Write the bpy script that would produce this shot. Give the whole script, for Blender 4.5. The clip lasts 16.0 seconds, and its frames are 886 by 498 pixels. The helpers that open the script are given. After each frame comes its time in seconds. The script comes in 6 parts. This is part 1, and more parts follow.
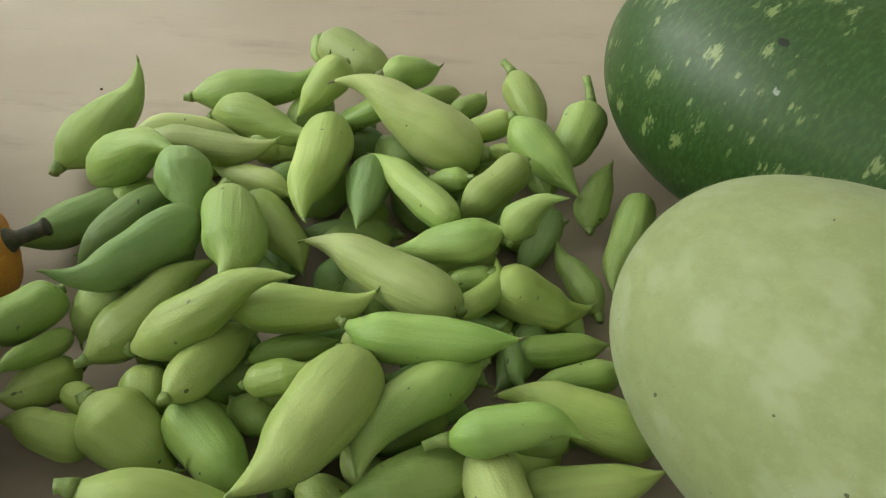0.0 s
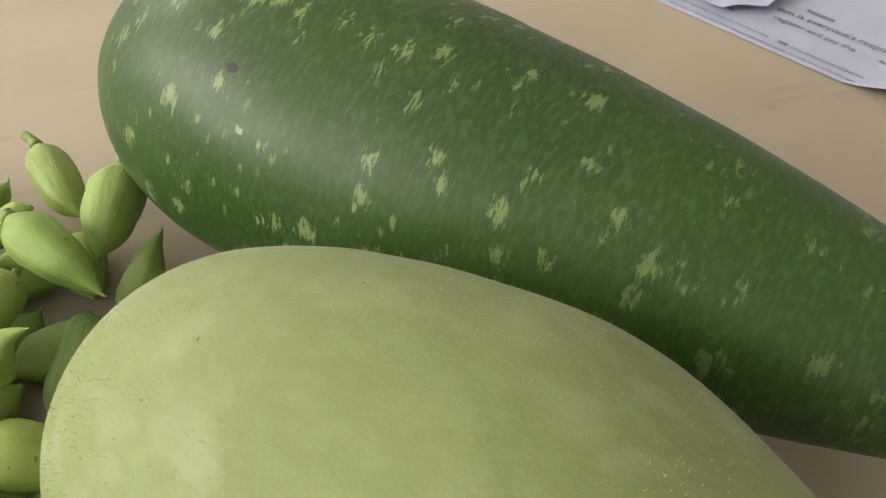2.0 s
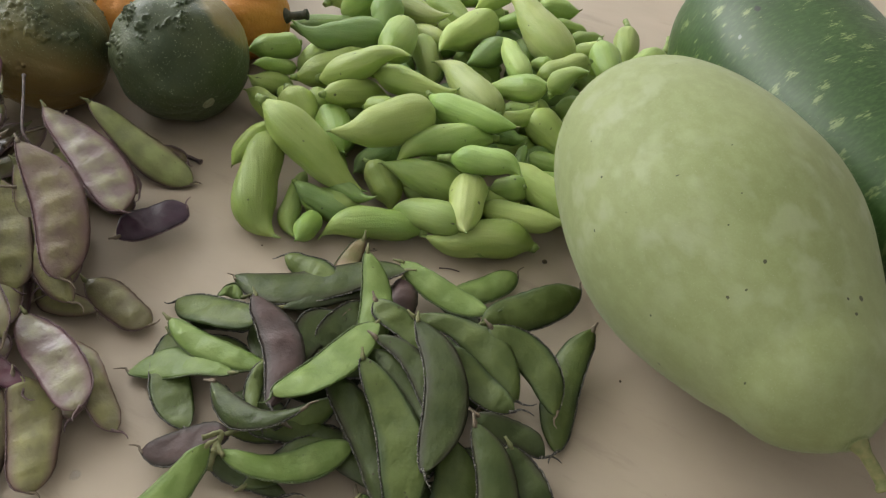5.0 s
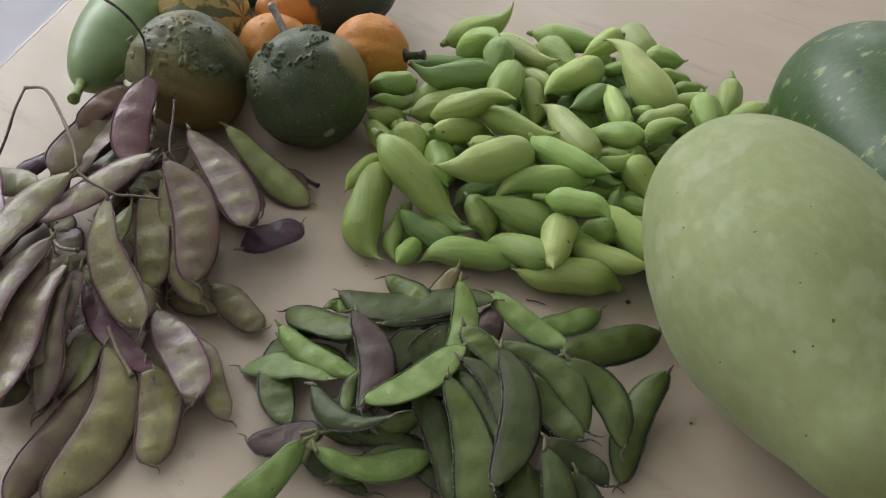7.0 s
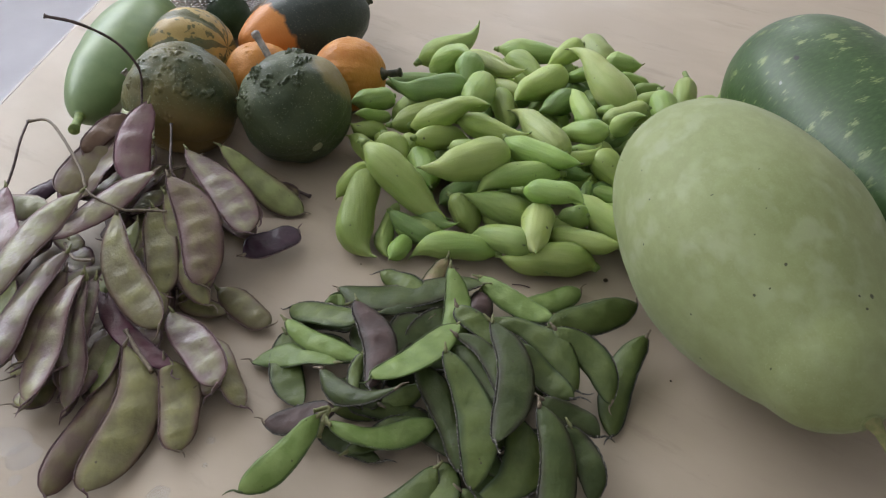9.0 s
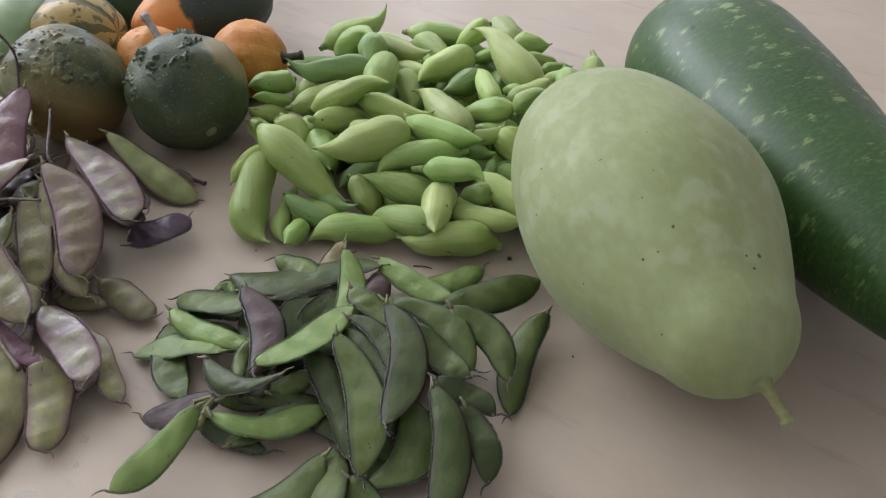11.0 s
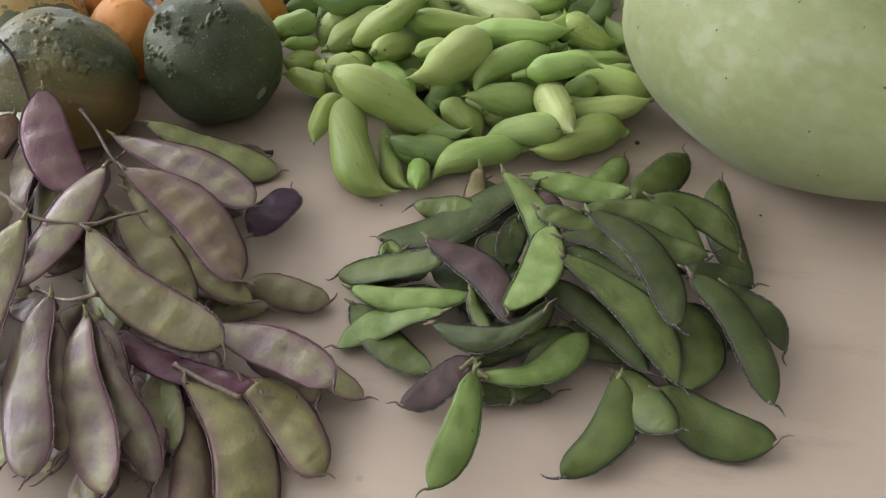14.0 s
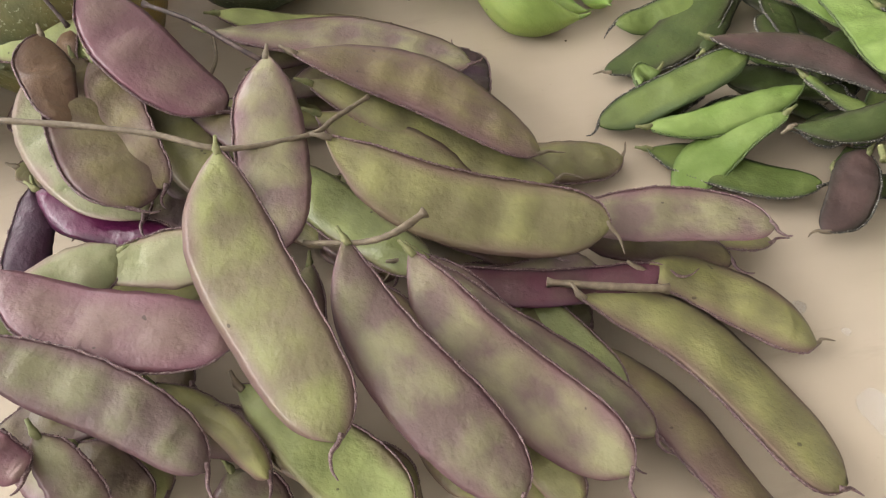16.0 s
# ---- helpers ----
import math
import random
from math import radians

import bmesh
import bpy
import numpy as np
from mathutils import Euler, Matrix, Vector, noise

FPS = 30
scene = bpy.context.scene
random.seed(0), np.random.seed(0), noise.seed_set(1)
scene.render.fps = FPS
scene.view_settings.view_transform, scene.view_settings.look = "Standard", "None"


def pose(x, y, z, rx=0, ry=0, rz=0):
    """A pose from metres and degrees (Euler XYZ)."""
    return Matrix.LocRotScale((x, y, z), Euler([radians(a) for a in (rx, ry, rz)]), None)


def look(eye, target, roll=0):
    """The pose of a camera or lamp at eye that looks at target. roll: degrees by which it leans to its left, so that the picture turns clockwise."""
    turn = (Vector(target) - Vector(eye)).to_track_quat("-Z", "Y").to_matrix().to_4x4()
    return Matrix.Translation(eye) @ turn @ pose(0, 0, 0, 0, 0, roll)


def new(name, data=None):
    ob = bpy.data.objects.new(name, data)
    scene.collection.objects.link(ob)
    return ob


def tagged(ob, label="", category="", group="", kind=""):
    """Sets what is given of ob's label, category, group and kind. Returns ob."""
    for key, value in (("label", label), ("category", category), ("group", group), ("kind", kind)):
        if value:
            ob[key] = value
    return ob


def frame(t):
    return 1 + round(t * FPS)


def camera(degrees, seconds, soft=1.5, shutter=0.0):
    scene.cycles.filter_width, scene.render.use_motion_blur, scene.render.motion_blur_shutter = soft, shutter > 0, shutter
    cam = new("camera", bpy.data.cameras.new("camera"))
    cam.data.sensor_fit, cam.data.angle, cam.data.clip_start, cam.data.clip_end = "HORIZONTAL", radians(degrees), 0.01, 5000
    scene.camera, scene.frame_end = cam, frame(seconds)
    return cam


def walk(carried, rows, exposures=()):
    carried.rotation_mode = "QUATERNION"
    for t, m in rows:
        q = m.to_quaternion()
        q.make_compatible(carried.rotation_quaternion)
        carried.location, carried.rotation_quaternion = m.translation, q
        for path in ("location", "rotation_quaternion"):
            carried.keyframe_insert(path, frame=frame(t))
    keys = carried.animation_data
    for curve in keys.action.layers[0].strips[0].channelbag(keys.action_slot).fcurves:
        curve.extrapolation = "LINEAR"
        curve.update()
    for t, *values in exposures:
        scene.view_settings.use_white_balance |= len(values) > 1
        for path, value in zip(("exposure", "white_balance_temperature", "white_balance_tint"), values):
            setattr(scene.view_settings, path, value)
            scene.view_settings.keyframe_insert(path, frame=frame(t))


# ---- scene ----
cam = camera(59.2, 16.0, soft=1.2)
PATH = [
    (0, (0.0710, 0.0594, 0.2313), (0.0389, 0.8223, -0.6152), 2.58),
    (0.5, (0.1214, 0.0813, 0.2302), (0.1599, 0.8559, -0.6053), -0.67),
    (1, (0.1702, 0.0986, 0.2338), (0.2967, 0.8668, -0.5990), -2.77),
    (1.5, (0.1891, 0.1051, 0.2248), (0.3651, 0.8574, -0.6134), -3.21),
    (2, (0.1795, 0.1088, 0.2144), (0.3568, 0.8284, -0.6519), -1.90),
    (2.5, (0.1627, 0.1053, 0.2184), (0.3538, 0.8173, -0.6512), 3.01),
    (3, (0.1209, 0.0756, 0.2168), (0.2544, 0.8144, -0.6411), 8.17),
    (3.5, (0.1084, 0.0233, 0.2291), (0.1994, 0.7880, -0.6115), 9.45),
    (4, (0.1290, -0.0461, 0.2544), (0.1030, 0.7662, -0.5450), 7.84),
    (4.2, (0.1580, -0.0620, 0.2720), (0.0380, 0.6325, -0.4375), 7.70),
    (4.5, (0.1930, -0.0959, 0.2725), (-0.0621, 0.6801, -0.5227), 8.16),
    (4.7, (0.2070, -0.0974, 0.2678), (-0.1091, 0.6446, -0.5379), 6.40),
    (6.8, (0.2268, -0.1117, 0.2868), (-0.2966, 0.5318, -0.4952), 1.90),
    (7, (0.2280, -0.1103, 0.2898), (-0.2967, 0.5325, -0.4919), 1.31),
    (7.5, (0.2269, -0.1227, 0.2934), (-0.3030, 0.5265, -0.4794), 0.30),
    (8, (0.2387, -0.1300, 0.2926), (-0.2955, 0.5259, -0.4715), -1.00),
    (8.2, (0.2401, -0.1362, 0.2936), (-0.2918, 0.5323, -0.4612), -0.83),
    (10.3, (0.2627, -0.1472, 0.2878), (-0.2421, 0.5614, -0.4488), -1.09),
    (10.5, (0.2641, -0.1421, 0.2844), (-0.2344, 0.5719, -0.4513), -0.83),
    (11, (0.2664, -0.1269, 0.2738), (-0.1940, 0.6111, -0.4632), 0.49),
    (11.5, (0.2651, -0.1253, 0.2750), (-0.1801, 0.6176, -0.4663), -0.37),
    (12, (0.2655, -0.1211, 0.2729), (-0.1725, 0.6260, -0.4684), -0.75),
    (12.5, (0.2571, -0.1131, 0.2589), (-0.1739, 0.6413, -0.4792), -1.83),
    (13, (0.2251, -0.1197, 0.2609), (-0.1834, 0.6472, -0.4770), -3.97),
    (13.5, (0.1736, -0.1549, 0.2682), (-0.1401, 0.6032, -0.5233), -5.74),
    (14, (0.1121, -0.1730, 0.2544), (-0.0951, 0.5975, -0.5599), -3.68),
    (14.5, (0.0473, -0.1374, 0.2376), (-0.0717, 0.6501, -0.5780), -1.21),
    (15, (-0.0177, -0.1317, 0.2277), (0.0148, 0.6616, -0.5904), -4.15),
    (15.5, (-0.0737, -0.1402, 0.1956), (0.0448, 0.6092, -0.6552), -3.94),
    (16, (-0.0789, -0.1381, 0.1782), (0.0415, 0.5728, -0.7049), -3.81),
]
EXPOSURES = [(0.0, -0.1, 7050, 2), (0.6, -0.06, 7250, 5), (1.5, 0.21, 7600, 8), (2.5, 0.22, 7600, 9), (3.5, 0.0, 7450, 7), (4.0, 0.02, 7450, 7), (4.7, 0.16, 7000, 10), (7.0, -0.16, 6500, 13), (11.0, 0.12, 6150, 18), (13.0, 0.26, 6100, 21), (14.5, 0.22, 6700, 16), (15.0, 0.28, 6900, 13), (16.0, 0.76, 7000, 14)]
walk(cam, [(t, look(eye, target, roll)) for t, eye, target, roll in PATH], EXPOSURES)

# things are drawn in a handy unit and brought to true size at the end
SIZE = 0.57

# ---- light ----
world = bpy.data.worlds.new("daylight")
scene.world = world
world.use_nodes = True
wn = world.node_tree
sky = wn.nodes.new("ShaderNodeTexSky")
sky.sky_type = "NISHITA"
sky.sun_disc = False
sky.sun_elevation, sky.sun_rotation = radians(22), radians(-127)
wn.links.new(sky.outputs[0], wn.nodes["Background"].inputs[0])
wn.nodes["Background"].inputs[1].default_value = 0.12


def window_light(name, m, w, h, power, colour):
    """Sky light that falls in through a window's opening."""
    lamp = bpy.data.lights.new(name, "AREA")
    lamp.shape, lamp.size, lamp.size_y = "RECTANGLE", w, h
    lamp.energy, lamp.color = power, colour
    ob = new(name, lamp)
    ob.matrix_world = m
    return ob


window_light("window_light_west", look((-2.62, 0.5, 1.32), (-1.3, 0.45, 2.1)), 2.6, 1.15, 104, (0.94, 0.97, 1.0))
window_light("window_light_north", look((-1.75, 3.12, 1.40), (-0.9, 1.0, 0.9)), 1.3, 0.95, 17, (0.96, 0.98, 1.0))


# ---- materials ----
class Nodes:
    """A short way to write node materials."""

    def __init__(self, name):
        self.mat = bpy.data.materials.new(name)
        self.mat.use_nodes = True
        self.tree = self.mat.node_tree
        self.bsdf = self.tree.nodes["Principled BSDF"]

    def put(self, kind, inputs=None, operation="", data_type="", blend_type="", feature=""):
        n = self.tree.nodes.new(kind)
        if operation:
            n.operation = operation
        if data_type:
            n.data_type, n.blend_type = data_type, blend_type
        if feature:
            n.feature = feature
        for k, v in (inputs or {}).items():
            if isinstance(v, bpy.types.NodeSocket):
                self.tree.links.new(v, n.inputs[k])
            else:
                n.inputs[k].default_value = v
        return n

    def coords(self, scale=(1, 1, 1), which="Object", add=None):
        c = self.put("ShaderNodeTexCoord").outputs[which]
        if add is not None:
            c = self.put("ShaderNodeVectorMath", {0: c, 1: add}, operation="ADD").outputs[0]
        return self.put("ShaderNodeMapping", {"Vector": c, "Scale": scale}).outputs[0]

    def noise(self, vec, scale, detail=3, rough=0.55, out="Fac"):
        return self.put("ShaderNodeTexNoise", {"Vector": vec, "Scale": scale, "Detail": detail, "Roughness": rough}).outputs[out]

    def ramp(self, fac, *stops):
        n = self.put("ShaderNodeValToRGB", {"Fac": fac})
        e = n.color_ramp.elements
        while len(e) < len(stops):
            e.new(0.5)
        for el, (p, c) in zip(e, stops):
            el.position = p
            el.color = (*c, 1) if isinstance(c, tuple) else (c, c, c, 1)
        return n.outputs[0]

    def mix(self, fac, a, b, how="MIX"):
        n = self.put("ShaderNodeMix", data_type="RGBA", blend_type=how)
        for k, v in ((0, fac), (6, a), (7, b)):
            if isinstance(v, bpy.types.NodeSocket):
                self.tree.links.new(v, n.inputs[k])
            elif k == 0:
                n.inputs[k].default_value = v
            else:
                n.inputs[k].default_value = (*v, 1)
        return n.outputs[2]

    def math(self, how, a, b=0.0):
        n = self.put("ShaderNodeMath", operation=how)
        for k, v in ((0, a), (1, b)):
            if isinstance(v, bpy.types.NodeSocket):
                self.tree.links.new(v, n.inputs[k])
            else:
                n.inputs[k].default_value = v
        return n.outputs[0]

    def random(self):
        return self.put("ShaderNodeObjectInfo").outputs["Random"]

    def shift(self):
        """A different stretch of the pattern for every thing."""
        r = self.random()
        return self.put("ShaderNodeCombineXYZ", {0: self.math("MULTIPLY", r, 37.0), 1: self.math("MULTIPLY", r, 11.0), 2: r}).outputs[0]

    def done(self, colour, rough=0.5, bump=None, depth=0.001, strength=0.5, **more):
        depth *= SIZE
        for k, v in {"Base Color": colour, "Roughness": rough, **more}.items():
            k = k.replace("_", " ")
            if isinstance(v, bpy.types.NodeSocket):
                self.tree.links.new(v, self.bsdf.inputs[k])
            elif isinstance(v, tuple) and len(v) == 3 and k != "Subsurface Radius":
                self.bsdf.inputs[k].default_value = (*v, 1)
            else:
                self.bsdf.inputs[k].default_value = v
        if bump is not None:
            b = self.put("ShaderNodeBump", {"Height": bump, "Distance": depth, "Strength": strength})
            self.tree.links.new(b.outputs[0], self.bsdf.inputs["Normal"])
        return self.mat


def fruit_skin(name, base, pale, deep):
    n = Nodes(name)
    sh = n.shift()
    body = n.noise(n.coords((14, 30, 30), add=sh), 1.0, 3)
    c = n.mix(n.ramp(body, (0.35, 0.0), (0.7, 1.0)), base, pale)
    streak = n.noise(n.coords((9, 190, 190), add=sh), 1.0, 2)
    c = n.mix(n.math("MULTIPLY", n.ramp(streak, (0.48, 0.0), (0.74, 1.0)), 0.19), c, deep)
    band = n.noise(n.coords((5, 85, 85), add=sh), 1.0, 2)
    c = n.mix(n.math("MULTIPLY", n.ramp(band, (0.47, 0.0), (0.66, 1.0)), 0.25), c, pale)
    fine = n.noise(n.coords(add=sh), 900, 2)
    c = n.mix(n.math("MULTIPLY", n.ramp(fine, (0.55, 0.0), (0.7, 1.0)), 0.18), c, pale)
    scar = n.noise(n.coords((1, 1, 1), add=sh), 140, 1)
    c = n.mix(n.ramp(scar, (0.76, 0.0), (0.79, 0.8)), c, (0.06, 0.06, 0.03))
    v = n.ramp(n.random(), (0.0, 0.82), (1.0, 1.18))
    c = n.mix(1.0, c, v, "MULTIPLY")
    rel = n.math("ADD", n.math("MULTIPLY", streak, 0.8), n.math("MULTIPLY", fine, 0.25))
    return n.done(c, n.ramp(body, (0.3, 0.44), (0.7, 0.58)), rel, 0.0017, 0.6, Subsurface_Weight=0.25, Subsurface_Radius=(0.006, 0.006, 0.002), Subsurface_Scale=0.5)


FRUIT = {
    "y": fruit_skin("yellow_green_skin", (0.265, 0.375, 0.085), (0.385, 0.475, 0.15), (0.15, 0.24, 0.04)),
    "g": fruit_skin("green_skin", (0.215, 0.34, 0.078), (0.335, 0.44, 0.135), (0.10, 0.19, 0.03)),
    "l": fruit_skin("pale_green_skin", (0.32, 0.41, 0.12), (0.45, 0.52, 0.21), (0.19, 0.28, 0.07)),
    "d": fruit_skin("deep_green_skin", (0.15, 0.265, 0.07), (0.25, 0.36, 0.125), (0.075, 0.15, 0.03)),
    "b": fruit_skin("bright_green_skin", (0.19, 0.325, 0.066), (0.28, 0.41, 0.11), (0.10, 0.21, 0.03)),
}


def pod_skin(name, base, second, edge, spread, rough=0.42, sheen=0.0, gloss=0.3):
    """Flat pod: two tones in blotches, a flush of the edge colour along both margins."""
    n = Nodes(name)
    sh = n.shift()
    blot = n.noise(n.coords((26, 40, 40), add=sh), 1.0, 3)
    uv = n.put("ShaderNodeSeparateXYZ", {0: n.put("ShaderNodeTexCoord").outputs["UV"]})
    grainy = n.noise(n.coords((130, 130, 130), add=sh), 1.0, 4)
    seed = n.math("MULTIPLY", n.math("COSINE", n.math("MULTIPLY", uv.outputs[0], 6.2832)), 0.075)
    tone = n.math("ADD", n.math("ADD", blot, seed), n.math("MULTIPLY", n.math("SUBTRACT", grainy, 0.5), 0.24))
    c = n.mix(n.ramp(tone, (0.36, 0.0), (0.64, 1.0)), base, second)
    off = n.math("ABSOLUTE", n.math("SUBTRACT", n.math("MULTIPLY", uv.outputs[1], 2.0), 1.0))
    off = n.math("ADD", off, n.math("MULTIPLY", n.math("SUBTRACT", blot, 0.5), 0.9))
    c = n.mix(n.math("MULTIPLY", n.ramp(off, (1.0 - spread, 0.0), (1.0, 1.0)), 0.85), c, edge)
    c = n.mix(n.ramp(n.math("ABSOLUTE", n.math("SUBTRACT", n.math("MULTIPLY", uv.outputs[1], 2.0), 1.0)), (0.93, 0.0), (0.99, 0.12)), c, tuple(v * 0.5 for v in edge))
    vein = n.noise(n.coords((170, 190, 170), add=sh), 1.0, 4)
    c = n.mix(n.math("MULTIPLY", n.ramp(vein, (0.5, 0.0), (0.75, 1.0)), 0.08), c, edge)
    spot = n.noise(n.coords(add=sh), 210, 1)
    c = n.mix(n.ramp(spot, (0.77, 0.0), (0.8, 0.7)), c, (0.05, 0.035, 0.025))
    c = n.mix(1.0, c, n.ramp(n.random(), (0.0, 0.8), (1.0, 1.2)), "MULTIPLY")
    grain = n.noise(n.coords((520, 560, 520), add=sh), 1.0, 2)
    rel = n.math("ADD", n.math("MULTIPLY", vein, 0.6), n.math("ADD", n.math("MULTIPLY", grain, 0.22), n.math("MULTIPLY", grainy, 1.3)))
    return n.done(c, n.ramp(blot, (0.3, rough - 0.04), (0.7, rough + 0.12)), rel, 0.0011 + 0.001 * sheen, 0.55, Coat_Weight=sheen * 0.75, Coat_Roughness=0.14, Specular_IOR_Level=gloss)


POD = {
    "bright": pod_skin("bright_green_pod", (0.128, 0.198, 0.047), (0.19, 0.268, 0.08), (0.085, 0.135, 0.034), 0.3),
    "mid": pod_skin("green_pod", (0.082, 0.116, 0.028), (0.118, 0.158, 0.043), (0.04, 0.065, 0.024), 0.35),
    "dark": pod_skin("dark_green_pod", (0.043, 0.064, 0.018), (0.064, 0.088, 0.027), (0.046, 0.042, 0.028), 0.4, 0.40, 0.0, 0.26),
    "plum": pod_skin("plum_brown_pod", (0.070, 0.046, 0.042), (0.096, 0.060, 0.054), (0.035, 0.033, 0.024), 0.4, 0.42, 0.0, 0.26),
    "tan": pod_skin("tan_pod", (0.30, 0.22, 0.12), (0.24, 0.24, 0.10), (0.14, 0.07, 0.05), 0.3),
    "olive": pod_skin("olive_pod", (0.164, 0.148, 0.071), (0.252, 0.249, 0.100), (0.148, 0.084, 0.078), 0.45, 0.4, 0.22),
    "lime": pod_skin("lime_pod", (0.203, 0.230, 0.090), (0.291, 0.333, 0.127), (0.171, 0.126, 0.081), 0.3, 0.4, 0.22),
    "pale": pod_skin("pale_pod", (0.238, 0.251, 0.119), (0.335, 0.332, 0.194), (0.276, 0.184, 0.158), 0.3, 0.38, 0.3),
    "pink": pod_skin("pink_olive_pod", (0.209, 0.179, 0.102), (0.275, 0.290, 0.112), (0.200, 0.112, 0.112), 0.45, 0.38, 0.3),
    "violet": pod_skin("violet_pod", (0.141, 0.097, 0.084), (0.221, 0.210, 0.114), (0.139, 0.063, 0.081), 0.52, 0.40, 0.34),
    "mauve": pod_skin("mauve_pod", (0.185, 0.092, 0.104), (0.235, 0.150, 0.132), (0.195, 0.074, 0.104), 0.55, 0.36, 0.38),
    "rust": pod_skin("rusty_pod", (0.135, 0.078, 0.045), (0.175, 0.110, 0.066), (0.09, 0.045, 0.038), 0.5, 0.4, 0.2),
    "bronze": pod_skin("bronze_pod", (0.125, 0.088, 0.064), (0.165, 0.138, 0.068), (0.099, 0.046, 0.058), 0.5, 0.4, 0.14),
    "magenta": pod_skin("magenta_pod", (0.123, 0.042, 0.060), (0.121, 0.061, 0.061), (0.071, 0.018, 0.039), 0.4, 0.36, 0.3),
    "magenta_dark": pod_skin("deep_magenta_pod", (0.075, 0.008, 0.04), (0.11, 0.012, 0.055), (0.03, 0.006, 0.022), 0.4, 0.3, 0.3),
    "ink": pod_skin("ink_purple_pod", (0.046, 0.019, 0.037), (0.062, 0.026, 0.047), (0.022, 0.009, 0.018), 0.4, 0.34, 0.2),
}


def plain(name, a, b, scale, rough=0.6, depth=0.0008, **more):
    n = Nodes(name)
    f = n.noise(n.coords(add=n.shift()), scale, 4)
    return n.done(n.mix(n.ramp(f, (0.35, 0.0), (0.68, 1.0)), a, b), rough, f, depth, 0.6, **more)


def warty_seam(name, dark, pale):
    """A dark cord set with pale warts."""
    n = Nodes(name)
    f = n.noise(n.coords(add=n.shift()), 1000, 2)
    return n.done(n.mix(n.ramp(f, (0.54, 0.0), (0.60, 1.0)), dark, pale), 0.45, f, 0.001, 0.7)


SEAM = warty_seam("dark_seam", (0.03, 0.028, 0.022), (0.30, 0.28, 0.24))
SEAM_PURPLE = warty_seam("purple_seam", (0.125, 0.070, 0.074), (0.24, 0.165, 0.155))
SEAM_GREEN = plain("green_seam", (0.05, 0.085, 0.025), (0.13, 0.17, 0.06), 900, 0.5)
CALYX = plain("dry_calyx", (0.14, 0.16, 0.06), (0.23, 0.22, 0.10), 300, 0.7)
STALK = plain("brown_stalk", (0.135, 0.105, 0.07), (0.215, 0.17, 0.115), 260, 0.6)
STALK_DARK = plain("dark_stalk", (0.045, 0.028, 0.028), (0.12, 0.08, 0.07), 260, 0.5)
TIP = plain("green_tip", (0.15, 0.24, 0.055), (0.25, 0.33, 0.095), 200, 0.5)
DRY = plain("dry_brown", (0.05, 0.038, 0.022), (0.12, 0.09, 0.05), 300, 0.8)


# ---- shapes ----
def finish(name, verts, faces, material, parent=None, label="", uvs=None, smooth=True):
    """One mesh object from computed corners and faces."""
    me = bpy.data.meshes.new(name)
    me.from_pydata([tuple(v) for v in verts], [], faces)
    if uvs is not None:
        layer = me.uv_layers.new(name="UVMap")
        flat = np.array([uvs[l.vertex_index] for l in me.loops], dtype=np.float32).ravel()
        layer.data.foreach_set("uv", flat)
    if smooth:
        me.polygons.foreach_set("use_smooth", [True] * len(me.polygons))
    for m in material if isinstance(material, (list, tuple)) else [material]:
        me.materials.append(m)
    ob = new(name, me)
    if parent is not None:
        ob.parent = parent
    if label:
        ob["label"] = label
    return ob


def rings_mesh(rings, closed_ends=True):
    """Corners and faces of a skin over a row of rings of equal count."""
    k = len(rings[0])
    verts = [v for r in rings for v in r]
    faces = [(i * k + j, i * k + (j + 1) % k, (i + 1) * k + (j + 1) % k, (i + 1) * k + j) for i in range(len(rings) - 1) for j in range(k)]
    if closed_ends:
        faces.append(tuple(range(k))[::-1])
        faces.append(tuple((len(rings) - 1) * k + j for j in range(k)))
    return verts, faces


def tube(points, radii, sides=8):
    """Rings round a line of points."""
    pts = [Vector(p) for p in points]
    rings = []
    side = None
    for i, p in enumerate(pts):
        d = (pts[min(i + 1, len(pts) - 1)] - pts[max(i - 1, 0)]).normalized()
        if side is None:
            side = d.orthogonal().normalized()
        side = (side - d * side.dot(d)).normalized()
        up = d.cross(side)
        rings.append([p + (side * math.cos(a) + up * math.sin(a)) * radii[i] for a in (2 * math.pi * j / sides for j in range(sides))])
    return rings_mesh(rings)


def smooth_line(points, steps=6):
    """A Catmull-Rom line through the points."""
    p = [Vector(q) for q in points]
    p = [p[0] * 2 - p[1], *p, p[-1] * 2 - p[-2]]
    out = []
    for i in range(1, len(p) - 2):
        for s in range(steps):
            u = s / steps
            out.append(0.5 * (2 * p[i] + (p[i + 1] - p[i - 1]) * u + (2 * p[i - 1] - 5 * p[i] + 4 * p[i + 1] - p[i + 2]) * u * u + (3 * p[i] - p[i - 1] - 3 * p[i + 1] + p[i + 2]) * u ** 3))
    out.append(p[-2])
    return out


def laid(ob, x, y, z, heading, slope, roll=0):
    """Lay a thing whose length runs along its own x axis."""
    ob.matrix_world = Matrix.Translation((x, y, z)) @ Euler((0, 0, radians(heading))).to_matrix().to_4x4() @ Euler((0, -radians(slope), 0)).to_matrix().to_4x4() @ Euler((radians(roll), 0, 0)).to_matrix().to_4x4()
    return ob


SHADE = {"y": "yellow-green", "g": "green", "l": "pale green", "d": "deep green", "b": "bright green"}


